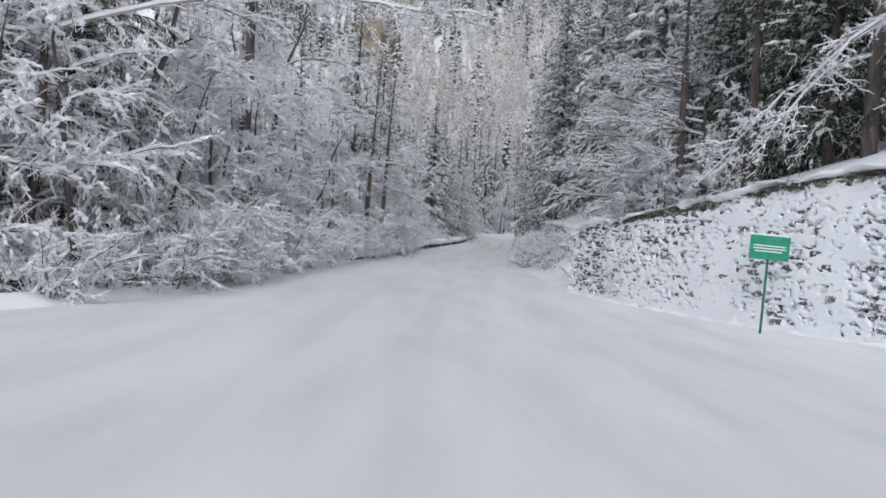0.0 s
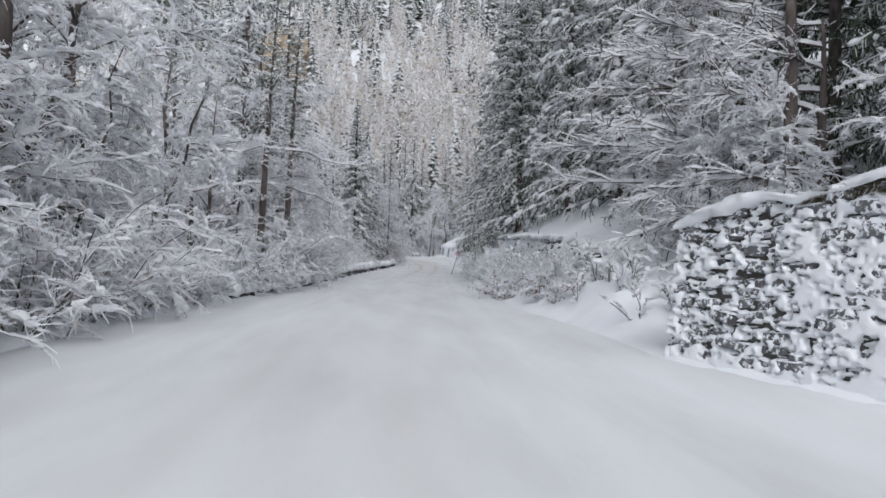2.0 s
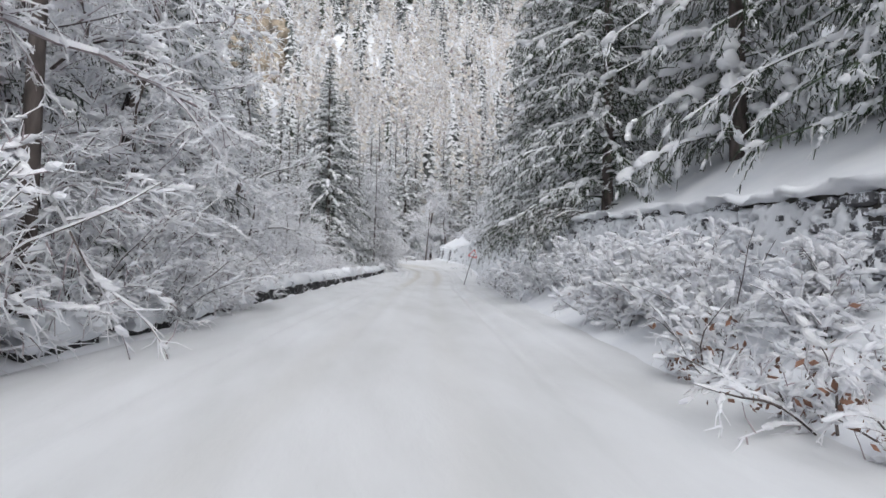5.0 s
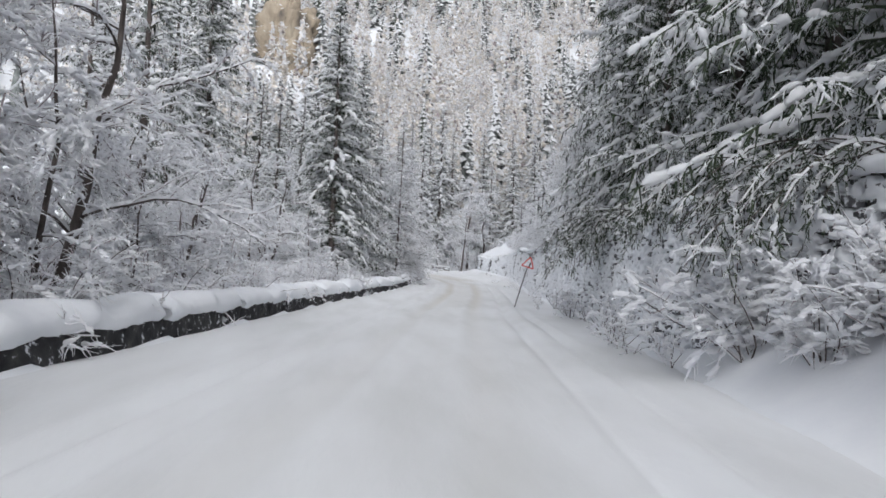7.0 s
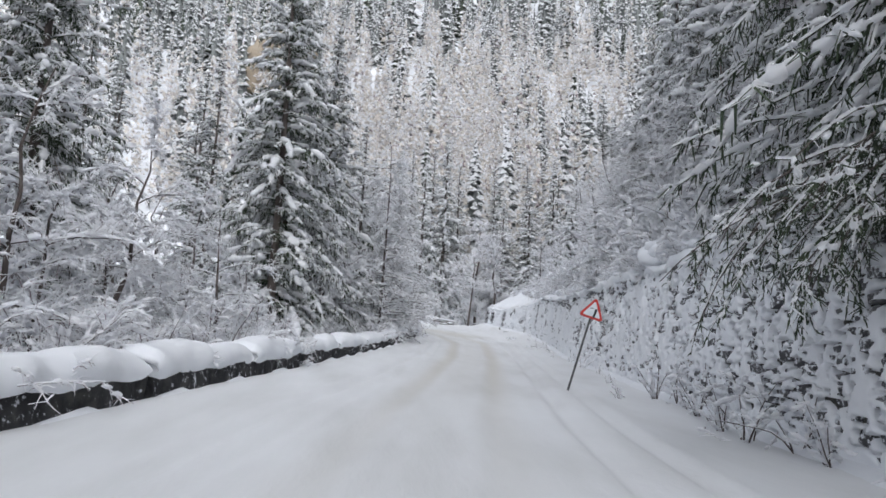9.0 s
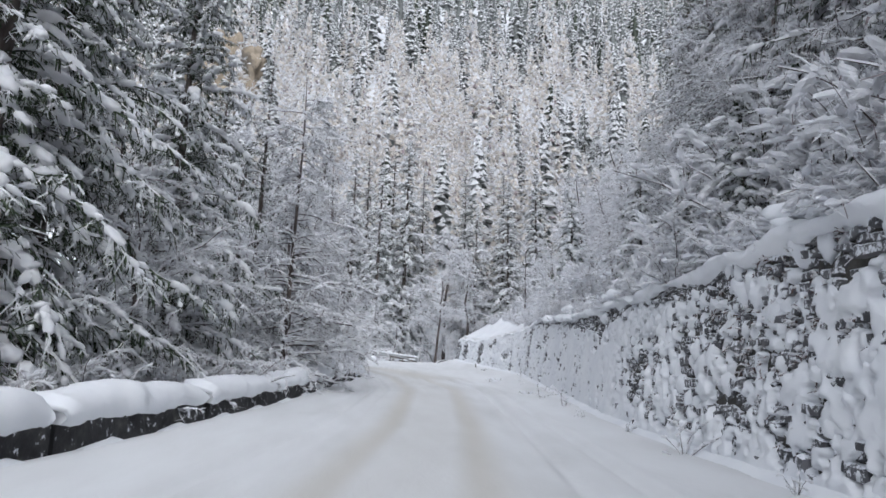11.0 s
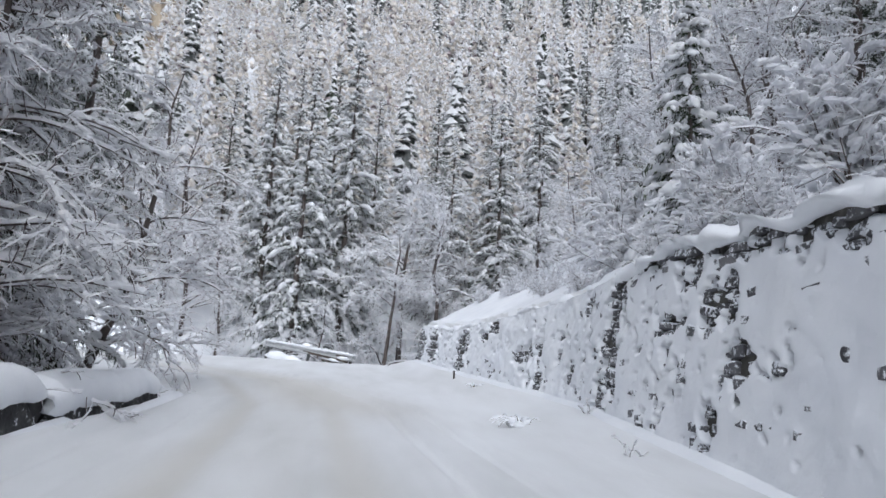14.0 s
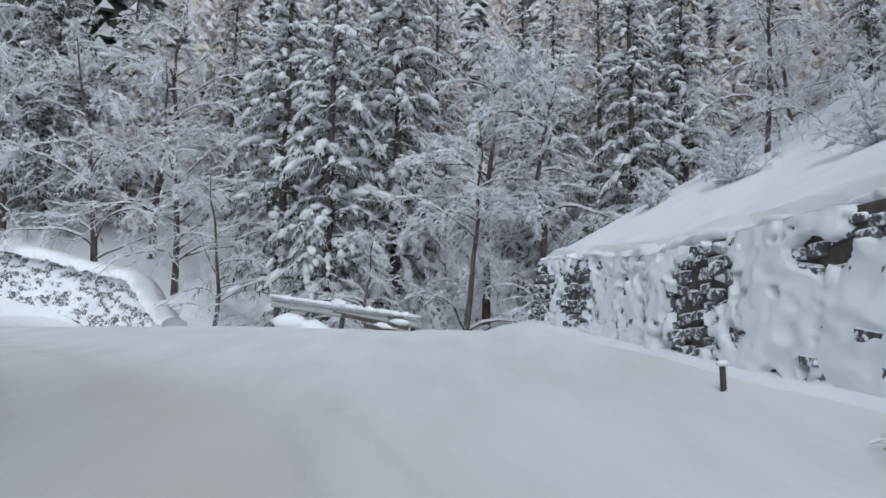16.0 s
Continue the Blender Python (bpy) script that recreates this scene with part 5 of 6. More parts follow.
def far_forest():
    rng = np.random.default_rng(9)
    P = []
    gy_ = 133.0
    while gy_ < 300:
        step = 3.3 if gy_ < 165 else 3.7 if gy_ < 215 else 4.6
        for gx_ in np.arange(-58 - 0.3 * (gy_ - 120) + rng.uniform(0, step), 60 + 0.5 * (gy_ - 120), step):
            P.append((gx_ + rng.uniform(-0.48, 0.48) * step, gy_ + rng.uniform(-0.48, 0.48) * step))
        gy_ += step * 0.9
    for gy_ in np.concatenate([np.arange(10, 66, 7.0), np.arange(66, 128, 4.5)]):
        for gx_ in np.arange(20, 62, 7.0 if gy_ < 66 else 3.6):
            P.append((gx_ + right_x(gy_) * 0.3 + rng.uniform(-2, 2), gy_ + rng.uniform(-2, 2)))
        for gx_ in np.arange(-52, -15, 7.0):
            P.append((gx_ + rng.uniform(-2, 2), gy_ + rng.uniform(-2, 2)))
    P = np.array([p for p in P if not (-26 < p[0] < -15 and 156 < p[1] < 175 or 60 < p[1] < 131 and p[0] < 31)])
    Z = land(P[:, 0], P[:, 1])
    kinds = [[far_spruce(rng, 20, 8) for _ in range(4)], [far_spruce(rng, 16, 7) for _ in range(4)], [far_spruce(rng, 10, 5) for _ in range(3)]]
    larches = [[far_larch(rng, 300) for _ in range(4)], [far_larch(rng, 200) for _ in range(4)], [far_larch(rng, 90) for _ in range(3)]]
    pieces = []
    for (x, y), z in zip(P, Z):
        larch = rng.random() < (0.85 if 126 < y < 195 and wave(x, y, 10, 11) > -0.25 else 0.2)
        near = 126 < y < 215 and -28 < x - 8 < 42 or 66 < y < 127 and 14 < x < 40
        level = (0 if y < 165 else 1) if near else 1 if y < 165 and x > -30 else 2
        H = (rng.uniform(6, 10), rng.uniform(10, 15), rng.uniform(15, 19))[int(rng.choice(3, p=[0.3, 0.5, 0.2]))]
        R = H * (rng.uniform(0.15, 0.2) if larch else rng.uniform(0.16, 0.21))
        V, F, I = (larches if larch else kinds)[level][int(rng.integers(0, 3))]
        # most far spruces take the needle colour paled for frost and haze
        if not larch and rng.random() < 0.8:
            I = np.where(I == 0, 4, I)
        a = rng.uniform(0, 6.283)
        turn = np.array([[math.cos(a) * R, math.sin(a) * R, 0], [-math.sin(a) * R, math.cos(a) * R, 0], [rng.normal(0, 0.2), rng.normal(0, 0.2), H]])
        pieces.append((V @ turn + np.array([x, y, z - 0.3]), F, I))
    V, F, I = join(pieces)
    return mesh("far_forest", V, F, [DUSTED, SNOW_TREE, RIME, TWIG, FROST_HAZE], I)


tagged(new("far_forest", far_forest()), "snowy mixed forest of spruce and larch on the steep hillside", "forest", kind="stuff")


def cliff(x, y, z, wide, tall, seed):
    bm = bmesh.new()
    bmesh.ops.create_icosphere(bm, subdivisions=5, radius=1)
    for v in bm.verts:
        n = v.co.normalized()
        r = 1 + 0.30 * noise.noise(n * 1.7 + Vector((seed, 0, 0))) + 0.2 * noise.noise(n * 3.7) + 0.11 * noise.noise(n * 9) + 0.05 * noise.noise(n * 22) - 0.22 * max(0, 1 - 5 * abs(noise.noise(Vector((n.x * 3.1, n.y * 3.1, n.z * 1.2 + seed)))))
        v.co = Vector((n.x * wide, n.y * wide * 0.55, n.z * tall)) * r
    me = from_bm("cliff", bm, CLIFF, True)
    me.materials.append(SNOW)
    for p in me.polygons:
        if p.normal.z > 0.62:
            p.material_index = 1
    ob = new("rock_outcrop", me)
    ob.location = (x, y, z)
    tagged(ob, "pale ochre rock outcrop with snow on its ledges", "rock")


cliff(-20.4, 170.0, 47.5, 5.6, 8.5, 4)


# ---------------------------------------------------------------- signs and guard rail
def box_bm(sx, sy, sz, bev=0.004):
    bm = bmesh.new()
    bmesh.ops.create_cube(bm, size=1.0)
    bmesh.ops.scale(bm, vec=(sx, sy, sz), verts=bm.verts)
    bmesh.ops.bevel(bm, geom=list(bm.edges), offset=bev, segments=2, affect="EDGES")
    return bm


def rod(name, r, length, mat, k=12):
    v, f, _ = tube([(0, 0, 0), (0, 0, length * 0.5), (0, 0, length)], [r, r, r], k)
    return mesh(name, v, f, [mat], smooth=True)


def green_sign(x, y, turn):
    z = float(land(x, y))
    s = tagged(new("notice_sign"), "green rectangular notice board on a thin green pole", "sign")
    s.matrix_basis = pose(x, y, z, 0, 2.5, turn)
    part("pole", rod("pole", 0.022, 1.62, GREEN_POLE), s, "thin green pole", pose(0, 0, -0.25))
    board = part("board", from_bm("board", box_bm(0.70, 0.02, 0.44), GREEN), s, "green painted board", pose(0, -0.035, 1.55))
    for i, (w, dx, h) in enumerate(((0.56, -0.01, 0.03), (0.58, 0.0, -0.02), (0.48, -0.02, -0.07))):
        part("text_bar", from_bm("text_bar", box_bm(w, 0.004, 0.022, 0.001), WHITE), board, "", pose(dx, -0.0125, h))


    rng = np.random.default_rng(14)
    C = np.stack([np.linspace(-0.33, 0.33, 12), np.full(12, 0.0), np.full(12, 0.225)], 1)
    v = lumps(rng, C, np.tile([1.0, 0, 0], (12, 1)), np.full(12, 0.05), np.full(12, 0.02), rng.uniform(0.012, 0.03, 12), 0.2)
    part("snow_cap", mesh("snow_cap", v[0], v[1], [SNOW], smooth=True), board, "line of snow")


green_sign(5.8, 12.55, -4)


def tri_prism(side, depth, shift=0.0, rnd=0.05):
    """A standing triangular plate with rounded corners, facing -y."""
    bm = bmesh.new()
    h = side * math.sqrt(3) / 2
    pts = []
    for cx, cz, a0 in ((0, h * 2 / 3, 90), (-side / 2, -h / 3, 210), (side / 2, -h / 3, 330)):
        ln = math.hypot(cx, cz)
        ox, oz = cx * (1 - 2 * rnd / ln), cz * (1 - 2 * rnd / ln)
        for k in range(-2, 3):
            a = radians(a0 + k * 30)
            pts.append((ox + rnd * math.cos(a), oz + rnd * math.sin(a)))
    f = bm.faces.new([bm.verts.new((px, shift, pz)) for px, pz in pts])
    r = bmesh.ops.extrude_face_region(bm, geom=[f])
    bmesh.ops.translate(bm, verts=[v for v in r["geom"] if isinstance(v, bmesh.types.BMVert)], vec=(0, depth, 0))
    bmesh.ops.recalc_face_normals(bm, faces=bm.faces)
    return bm


def warning_sign(x, y, turn, lean):
    z = float(land(x, y))
    s = tagged(new("warning_sign"), "leaning triangular road warning sign with a red border", "sign")
    s.matrix_basis = pose(x, y, z, 0, lean, turn)
    part("pole", rod("pole", 0.024, 2.15, POLE), s, "dark steel pole", pose(0, 0, -0.3))
    plate = part("plate", from_bm("plate", tri_prism(0.57, 0.012), RED), s, "red bordered plate", pose(0, -0.040, 1.79))
    part("panel", from_bm("panel", tri_prism(0.40, 0.004, 0, 0.02), WHITE), plate, "white panel", pose(0, -0.005, 0))
    part("symbol", from_bm("symbol", box_bm(0.05, 0.004, 0.2, 0.001), BLACK), plate, "black symbol", pose(0.06, -0.009, -0.03, 0, 4, 0))
    part("symbol", from_bm("symbol", box_bm(0.08, 0.004, 0.02, 0.001), BLACK), plate, "black symbol", pose(-0.035, -0.009, 0.06, 0, -8, 0))


warning_sign(6.62, 67.6, -8, 16)


def guard_rail(x0, y0, z0, x1, y1, z1):
    g = tagged(new("guard_rail"), "short bent steel guard rail topped with snow", "guard rail")
    d = Vector((x1 - x0, y1 - y0, z1 - z0))
    L = d.length
    g.matrix_basis = Matrix.Translation((x0, y0, z0)) @ pose(0, 0, 0, 0, 0, math.degrees(math.atan2(d.y, d.x))) @ pose(0, 0, 0, 0, -math.degrees(math.asin(d.z / L)), 0)
    sec = [(0.0, 0.15), (-0.06, 0.11), (-0.06, 0.06), (-0.005, 0.02), (-0.005, -0.02), (-0.06, -0.06), (-0.06, -0.11), (0.0, -0.15)]
    V, F, n = [], [], 9
    for i in range(n):
        sx = L * i / (n - 1)
        for oy, oz in sec:
            V.append((sx, oy + 0.03 * math.sin(i * 1.3), oz))
    for i in range(n):
        for oy, oz in sec:
            V.append((L * i / (n - 1), oy + 0.006 + 0.03 * math.sin(i * 1.3), oz))
    k = len(sec)
    for i in range(n - 1):
        for j in range(k - 1):
            a = i * k + j
            F += [(a, a + 1, a + k + 1), (a, a + k + 1, a + k)]
            a += n * k
            F += [(a, a + k + 1, a + 1), (a, a + k, a + k + 1)]
    part("rail", mesh("rail", V, F, [STEEL]), g, "corrugated steel rail")
    for f, tall in ((0.03, 1.25), (0.5, 1.1), (0.97, 1.35)):
        part("post", from_bm("post", box_bm(0.10, 0.12, tall), WOOD if f > 0.9 else POLE), g, "dark post", pose(L * f, 0.08, 0.18 - tall / 2))
    part("plank", from_bm("plank", box_bm(L * 0.52, 0.05, 0.10, 0.012), WOOD), g, "broken wooden plank", pose(L * 0.70, -0.09, -0.12, 0, 3, -2))
    part("plank", from_bm("plank", box_bm(L * 0.30, 0.05, 0.09, 0.012), WOOD), g, "broken wooden plank", pose(L * 0.82, -0.10, -0.30, 0, 1.5, 1))
    part("plank", from_bm("plank", box_bm(L * 0.18, 0.05, 0.08, 0.012), WOOD), g, "broken wooden plank", pose(L * 0.90, -0.04, 0.06, 0, -6, 3))
    rng = np.random.default_rng(3)
    m = int(L / 0.13)
    C = np.stack([np.linspace(0.05, L - 0.05, m), np.full(m, -0.01), np.full(m, 0.16)], 1)
    v = lumps(rng, C, np.tile([1.0, 0, 0], (m, 1)), np.full(m, 0.15), np.full(m, 0.09), rng.uniform(0.04, 0.10, m), 0.25)
    C2 = np.array([(L * 0.47, -0.02, 0.22), (L * 0.9, -0.08, -0.05), (L * 0.8, -0.1, -0.2), (L * 0.2, -0.2, -0.5), (L * 0.35, -0.2, -0.55)])
    v2 = lumps(rng, C2, np.tile([1.0, 0.1, 0], (5, 1)), np.array([0.22, 0.3, 0.3, 0.6, 0.5]), np.array([0.12, 0.12, 0.1, 0.3, 0.3]), np.array([0.12, 0.08, 0.07, 0.25, 0.22]), 0.2, True)
    V, F, _ = join([v, v2])
    tagged(part("snow_cap", mesh("snow_cap", V, F, [SNOW], smooth=True), g, "ridge of snow"), kind="stuff")


guard_rail(4.0, 119.0, 5.15, 8.0, 117.6, 4.62)


def marker_post(x, y):
    p = tagged(new("marker_post"), "short dark wooden marker post in the snow", "post")
    p.matrix_basis = pose(x, y, float(land(x, y)), 2, -3, 10)
    part("stake", from_bm("stake", box_bm(0.05, 0.04, 0.5, 0.008), WOOD), p, "", pose(0, 0, -0.02))
    v = lumps(np.random.default_rng(2), np.array([(0.0, 0.0, 0.24)]), np.array([(1.0, 0, 0)]), np.array([0.06]), np.array([0.05]), np.array([0.03]), 0.15, True)
    part("snow_cap", mesh("snow_cap", v[0], v[1], [SNOW], smooth=True), p)


marker_post(10.55, 105.7)


def snowed_clump(x, y, s, seed):
    """A tuft of bent stalks under snow at the road's edge."""
    rng = np.random.default_rng(seed)
    n = 26
    a = rng.uniform(0, 6.283, n)
    p = np.stack([np.cos(a) * 0.2 * s, np.sin(a) * 0.2 * s, np.zeros(n)], 1) * rng.random((n, 1))
    B = shoots(rng, p, np.stack([np.cos(a), np.sin(a), np.full(n, 1.4)], 1), np.full(n, 0.42 * s), 5, 0.38, 0.1)
    q = rng.normal(0, 0.13 * s, (9, 3)) * np.array([1, 1, 0.25]) + np.array([0, 0, 0.06 * s])
    heap_v, heap_f, _ = lumps(rng, q, rng.normal(0, 1, (9, 3)) * np.array([1, 1, 0.1]), 0.13 * s * rng.uniform(0.6, 1.3, 9), 0.10 * s * rng.uniform(0.6, 1.3, 9), 0.06 * s * rng.uniform(0.6, 1.4, 9), 0.2, True)
    V, F, I = join([limb_kites(B, np.full(n, 0.006), 0.003, 1.2, 0.03, 1.0, rng, 0.9), (heap_v, heap_f, 1)])
    ob = tagged(new("grass_tuft", mesh("grass_tuft", V, F, [GRASS, SNOW], I)), "arched tuft of dead grass half buried in snow", "grass", "grass tufts at the roadside", "stuff")
    ob.location = (x, y, float(land(x, y)) - 0.03)


for gx1, gy1, gs in ((10.3, 97.6, 1.0), (10.0, 89.9, 0.6), (10.7, 103.5, 0.5)):
    snowed_clump(gx1, gy1, gs, int(gy1 * 10))


def bough_tree(x, y, reach, height, seed):
    """A bare tree whose long low bough reaches out to the point given."""
    rng = np.random.default_rng(seed)
    z = float(land(x, y)) - 0.1
    thing = tagged(new("leaning_tree"), "bare tree with one long snow-lined bough reaching out", "tree")
    thing.location = (x, y, z)
    s = np.linspace(0, 1, 8)
    bend = np.stack([0.25 * np.sin(s * 3), 0.2 * np.sin(s * 2), s * height], 1)
    v, f, _ = tube(bend, 0.11 * (1 - 0.8 * s) + 0.01, 8)
    part("trunk", mesh("trunk", v, f, [BARK], smooth=True), thing)
    start, end = bend[5], np.array(reach) - np.array([x, y, z])
    n = 13
    u = np.linspace(0, 1, n)[:, None]
    line = start * (1 - u) + end * u + np.array([0, 0, 0.7]) * np.sin(u * np.pi) + rng.normal(0, 0.05, (n, 3))
    B0 = line[None]
    _, p1, d1, t1 = children(rng, B0, 16, 0.15, 1.0)
    D1 = unit(d1 * 0.8 + rng.normal(0, 0.5, d1.shape))
    B1 = shoots(rng, p1, D1, rng.uniform(0.6, 1.6, 16) * (1.2 - 0.5 * t1), 6, 0.08, 0.15)
    _, p2, d2, _ = children(rng, B1, 8, 0.1, 1.0)
    B2 = shoots(rng, p2, unit(d2 * 0.7 + rng.normal(0, 0.6, d2.shape)), rng.uniform(0.15, 0.5, len(p2)), 3, 0.1, 0.2)
    _, p3, d3, _ = children(rng, B2, 6, 0.1, 1.0)
    B3 = shoots(rng, p3, unit(d3 * 0.7 + rng.normal(0, 0.6, d3.shape)), rng.uniform(0.05, 0.16, len(p3)), 1, 0, 0)
    m = len(B3)
    V, F, I = join([limb_kites(B0, np.array([0.045]), 0.01, 1.0, 0.06, 1.0, rng, 0.9), limb_kites(B1, np.full(16, 0.012), 0.005, 1.1, 0.036, 1.0, rng, 0.95), limb_kites(B2, np.full(len(B2), 0.006), 0.003, 1.2, 0.022, 0.9, rng, 0.95),
                    prisms(B3[:, 0], B3[:, 1], rng.uniform(0.005, 0.009, m), np.full(m, 0.003), rng.uniform(0.008, 0.018, m), rng.random(m) < 0.95, rng.random(m) < 0.5), clumps(rng, B2, 200, 0.06)])
    part("bough", mesh("bough", V, F, [TWIG, SNOW_TREE], I), thing, "long bough lined with snow")


bough_tree(-8.0, 13.0, (0.6, 13.6, 5.7), 7.5, 1)
bough_tree(11.8, 13.5, (6.6, 15.2, 3.9), 6.0, 2)
bough_tree(11.2, 15.5, (6.2, 17.0, 3.3), 5.0, 3)
bough_tree(-6.8, 33.0, (-0.4, 35.2, 4.9), 6.5, 4)
bough_tree(-6.4, 34.5, (-1.0, 37.0, 3.6), 5.5, 5)


def spreading_tree(x, y, height, seed, boughs, heading, fan, length):
    """A bare tree on the bank with many long level boughs that reach out over the road's edge."""
    rng = np.random.default_rng(seed)
    z = float(land(x, y)) - 0.15
    thing = tagged(new("spreading_tree"), "dark bare tree with long level boughs lined with snow", "tree")
    thing.location = (x, y, z)
    s = np.linspace(0, 1, 9)
    T = np.stack([0.2 * np.sin(s * 3), 0.15 * np.sin(s * 4), s * height], 1)
    v, f, _ = tube(T, 0.13 * (1 - 0.85 * s) + 0.01, 9)
    part("trunk", mesh("trunk", v, f, [BARK], smooth=True), thing)
    h = np.linspace(0.12, 0.97, boughs)
    for i in range(boughs):
        a = radians(heading + rng.uniform(-fan, fan))
        L = length * (1.1 - 0.55 * h[i]) * rng.uniform(0.8, 1.15)
        p = np.array([[np.interp(h[i], s, T[:, 0]), np.interp(h[i], s, T[:, 1]), h[i] * height]])
        B0 = shoots(rng, p, np.array([[math.cos(a), math.sin(a), rng.uniform(0.0, 0.3)]]), np.array([L]), 12, 0.022, 0.05)
        _, p1, d1, t1 = children(rng, B0, 16, 0.12, 1.0)
        B1 = shoots(rng, p1, unit(d1 + rng.normal(0, 0.32, d1.shape)), rng.uniform(0.6, 1.5, 16) * (1.2 - 0.6 * t1), 6, 0.05, 0.1)
        _, p2, d2, _ = children(rng, B1, 5, 0.1, 1.0)
        B2 = shoots(rng, p2, unit(d2 + rng.normal(0, 0.42, d2.shape)), rng.uniform(0.2, 0.6, len(p2)), 3, 0.07, 0.15)
        _, p3, d3, _ = children(rng, B2, 3, 0.1, 1.0)
        B3 = shoots(rng, p3, unit(d3 * 0.8 + rng.normal(0, 0.5, d3.shape)), rng.uniform(0.06, 0.2, len(p3)), 2, 0.1, 0.2)
        V, F, I = join([limb_kites(B0, np.array([0.045 - 0.02 * h[i]]), 0.01, 1.0, 0.085, 1.0, rng, 0.97), limb_kites(B1, np.full(16, 0.013), 0.005, 1.1, 0.055, 1.0, rng, 0.95),
                        limb_kites(B2, np.full(len(B2), 0.007), 0.003, 1.3, 0.032, 0.9, rng, 0.93), fine_twigs(rng, B3, 0.02, 0.85, 0.15), clumps(rng, B1, 22, 0.09)])
        part("bough", mesh("bough", V, F, [BARK, SNOW_TREE], I), thing)


spreading_tree(9.0, 27.0, 6.2, 6, 19, 172, 38, 4.9)
spreading_tree(8.7, 24.2, 4.2, 16, 9, 165, 45, 3.6)
for x, y, s in ((4.3, 22.6, 0.8), (4.7, 24.2, 0.8), (4.2, 25.6, 0.7), (4.9, 21.5, 0.9), (5.4, 23.4, 1.1), (5.9, 24.6, 1.2), (5.2, 25.3, 0.9), (6.3, 26.0, 1.1), (6.6, 23.8, 1.0), (5.6, 22.3, 0.9), (4.9, 26.4, 0.8), (6.9, 25.0, 1.2)):
    put("stalk", x, y, s)
# the steep gap between the two walls
for x, y, s in ((4.5, 29.4, 0.5), (7.0, 25.6, 0.6), (7.2, 27.4, 0.7), (5.5, 26.7, 0.45), (4.9, 27.6, 0.5)):
    put("clumpy", x, y, s)
for x, y, s in ((4.2, 28.4, 0.7), (4.1, 26.9, 0.6), (4.4, 26.2, 0.5)):
    put("leafy", x, y, s)
for x, y, s in ((7.6, 26.3, 0.6), (7.2, 23.0, 0.5), (6.1, 25.0, 0.6), (6.8, 28.6, 0.55), (7.6, 30.2, 0.7), (8.0, 28.2, 0.6)):
    put("slim", x, y, s, (0, -8))
# frosted growth leaning over the long wall
for x, y, s in ((11.0, 68.0, 0.65), (11.7, 72.4, 0.7), (12.2, 76.8, 0.7), (10.6, 64.5, 0.6)):
    put("decid", x, y, s, (0, -6))
for x, y, s in ((10.4, 70.4, 1.0), (11.0, 74.6, 1.0), (11.8, 79.2, 0.9), (10.0, 66.4, 0.8)):
    put("clumpy", x, y, s)
# bushes heaped with snow along the top of the long wall
for y in np.arange(63.5, 97, 1.2):
    put("clumpy", float(wall_x(y)) + trng.uniform(0.6, 1.1), y + trng.uniform(-0.4, 0.4), trng.uniform(0.4, 0.7) * (1.0 if y < 85 else 0.6))
for y in np.arange(65, 88, 1.7):
    put("clumpy", float(wall_x(y)) + trng.uniform(1.6, 2.8), y + trng.uniform(-0.6, 0.6), trng.uniform(0.8, 1.2) * (1.0 if y < 82 else 0.6))
for y in np.arange(66.5, 84, 3.4):
    put("young", float(wall_x(y)) + trng.uniform(1.2, 1.9), y + trng.uniform(-0.6, 0.6), trng.uniform(0.5, 0.8))
for y in np.arange(66, 90, 3.0):
    put("larch", float(wall_x(y)) + trng.uniform(2.6, 4.2), y + trng.uniform(-1, 1), trng.uniform(0.5, 0.75) * (1.0 if y < 82 else 0.7))


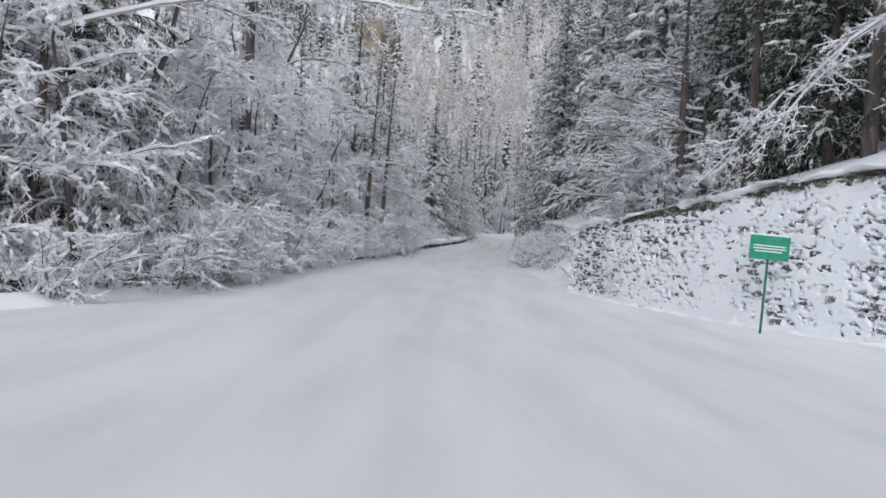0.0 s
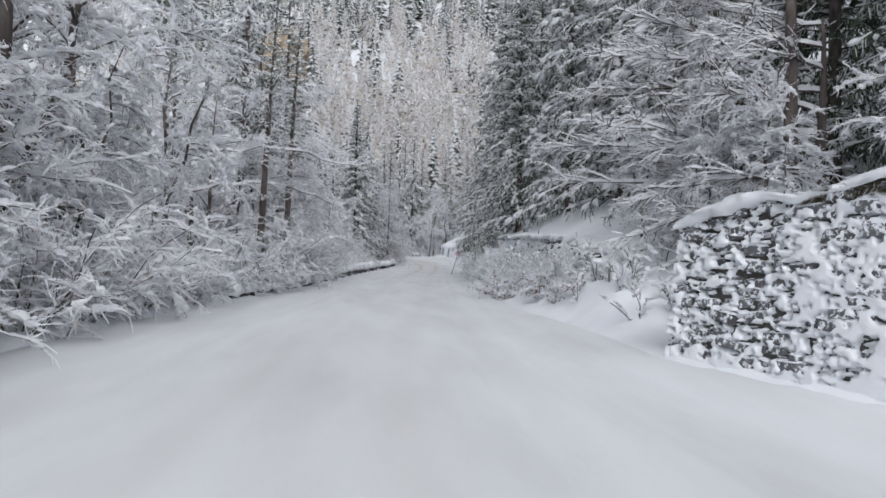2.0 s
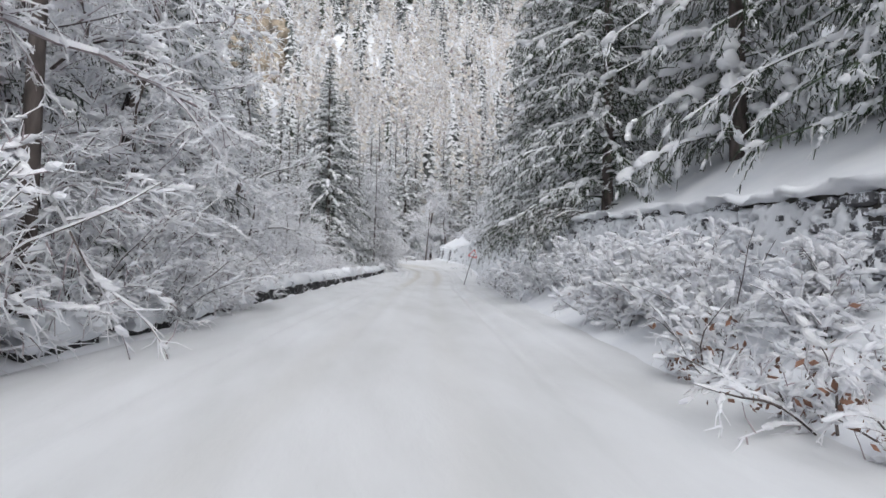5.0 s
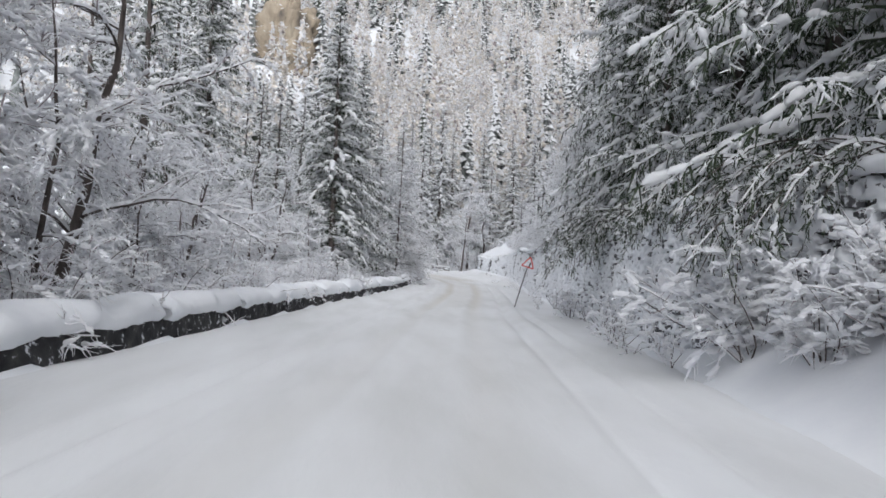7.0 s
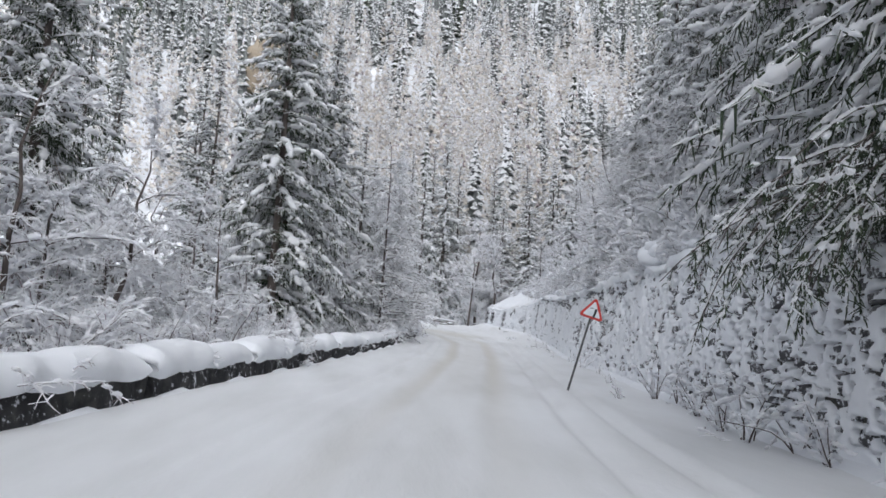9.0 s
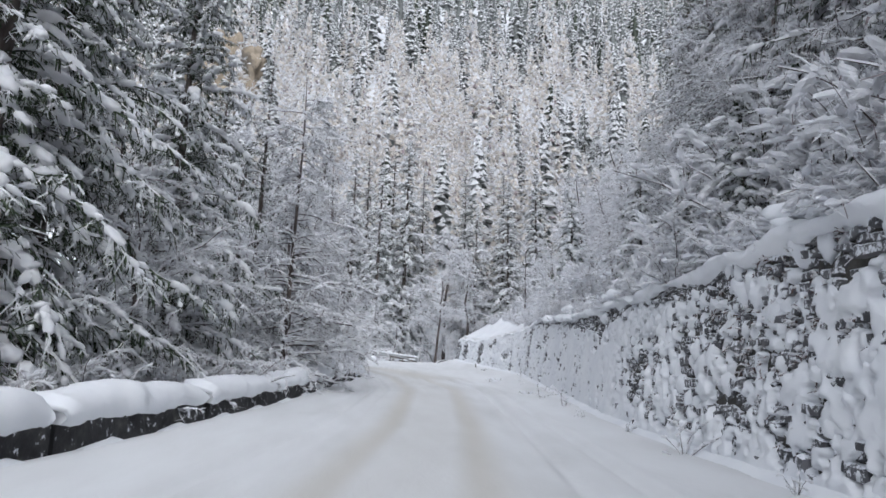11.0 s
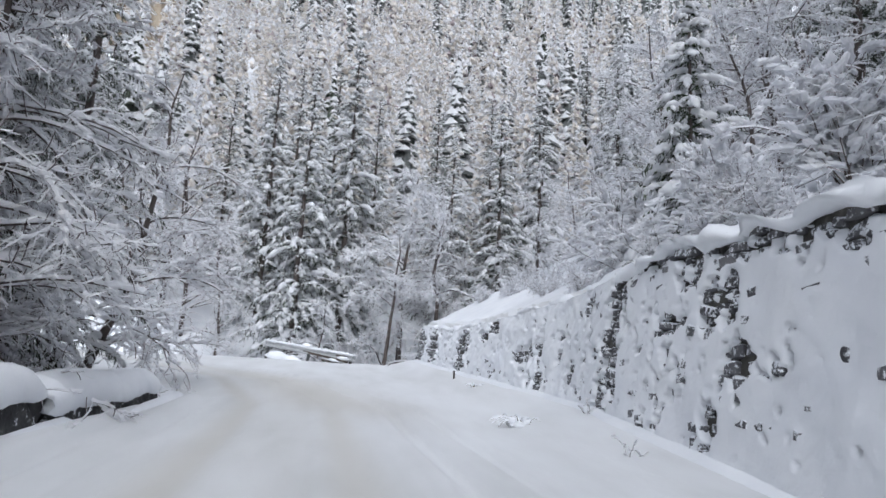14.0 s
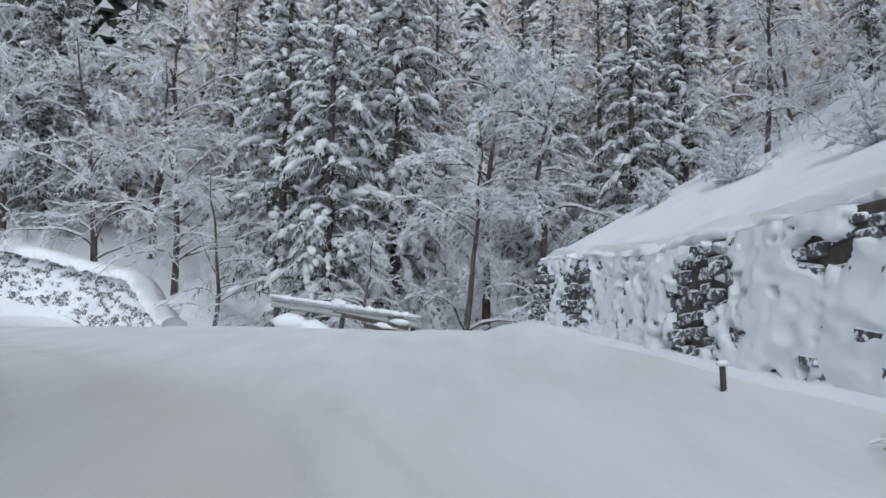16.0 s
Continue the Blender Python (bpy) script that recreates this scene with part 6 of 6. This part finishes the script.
def hanging_bush(y, seed, reach):
    """A dark bush rooted on the wall top whose long stems hang down over its face."""
    rng = np.random.default_rng(seed)
    x, z = float(wall_x(y)) + 0.75, float(top_at(y)) + 0.05
    thing = tagged(new("hanging_bush"), "dark bush hanging down over the stone wall", "bush", "bushes hanging over the wall")
    thing.location = (x, y, z)
    n = 16
    p = rng.normal(0, 1, (n, 3)) * np.array([0.12, 0.3, 0.05])
    d = np.stack([np.full(n, -1.0), rng.normal(0, 0.45, n), rng.uniform(0.1, 0.8, n)], 1)
    B = shoots(rng, p, d, reach * rng.uniform(0.6, 1.15, n), 10, 0.2, 0.07)
    _, p2, d2, _ = children(rng, B, 16, 0.15, 1.0)
    B2 = shoots(rng, p2, unit(d2 * 0.6 + rng.normal(0, 0.5, d2.shape) - np.array([0, 0, 0.5])), rng.uniform(0.12, 0.4, len(p2)), 3, 0.25, 0.15)
    _, p3, d3, _ = children(rng, B2, 5, 0.1, 1.0)
    B3 = shoots(rng, p3, unit(d3 + rng.normal(0, 0.6, d3.shape)), rng.uniform(0.04, 0.12, len(p3)), 2, 0.3, 0.2)
    v, f, i = limb_kites(B, np.full(n, 0.014), 0.005, 1.0, 0.03, 1.0, rng, 0.6)
    part("stem_clump", mesh("stem_clump", v, f, [BARK, SNOW_TREE], i), thing)
    V, F, I = join([limb_kites(B2, np.full(len(B2), 0.006), 0.003, 1.2, 0.015, 0.9, rng, 0.4), fine_twigs(rng, B3, 0.016, 0.4, 0.1), clumps(rng, B2, 110, 0.06)])
    part("crown", mesh("crown", V, F, [NEEDLE, SNOW_TREE], I), thing)


for y, reach in ((57.2, 2.4), (58.3, 2.7), (59.4, 2.2), (52.5, 1.5), (47.2, 2.4), (48.6, 2.2)):
    hanging_bush(y, int(y * 10), reach)
# shrubs along the crest of the open slope above the wall's end
for x, y, s in ((14.2, 108.5, 0.45), (14.9, 106.0, 0.5), (15.4, 103.6, 0.6), (13.6, 111.5, 0.4), (13.0, 114.0, 0.4), (16.0, 101.5, 0.7)):
    put("clumpy", x, y, s)
for x, y, s in ((15.8, 109.0, 0.6), (16.6, 105.5, 0.65), (17.2, 101.0, 0.7), (15.0, 113.0, 0.55)):
    put("decid", x, y, s, (0, -8))
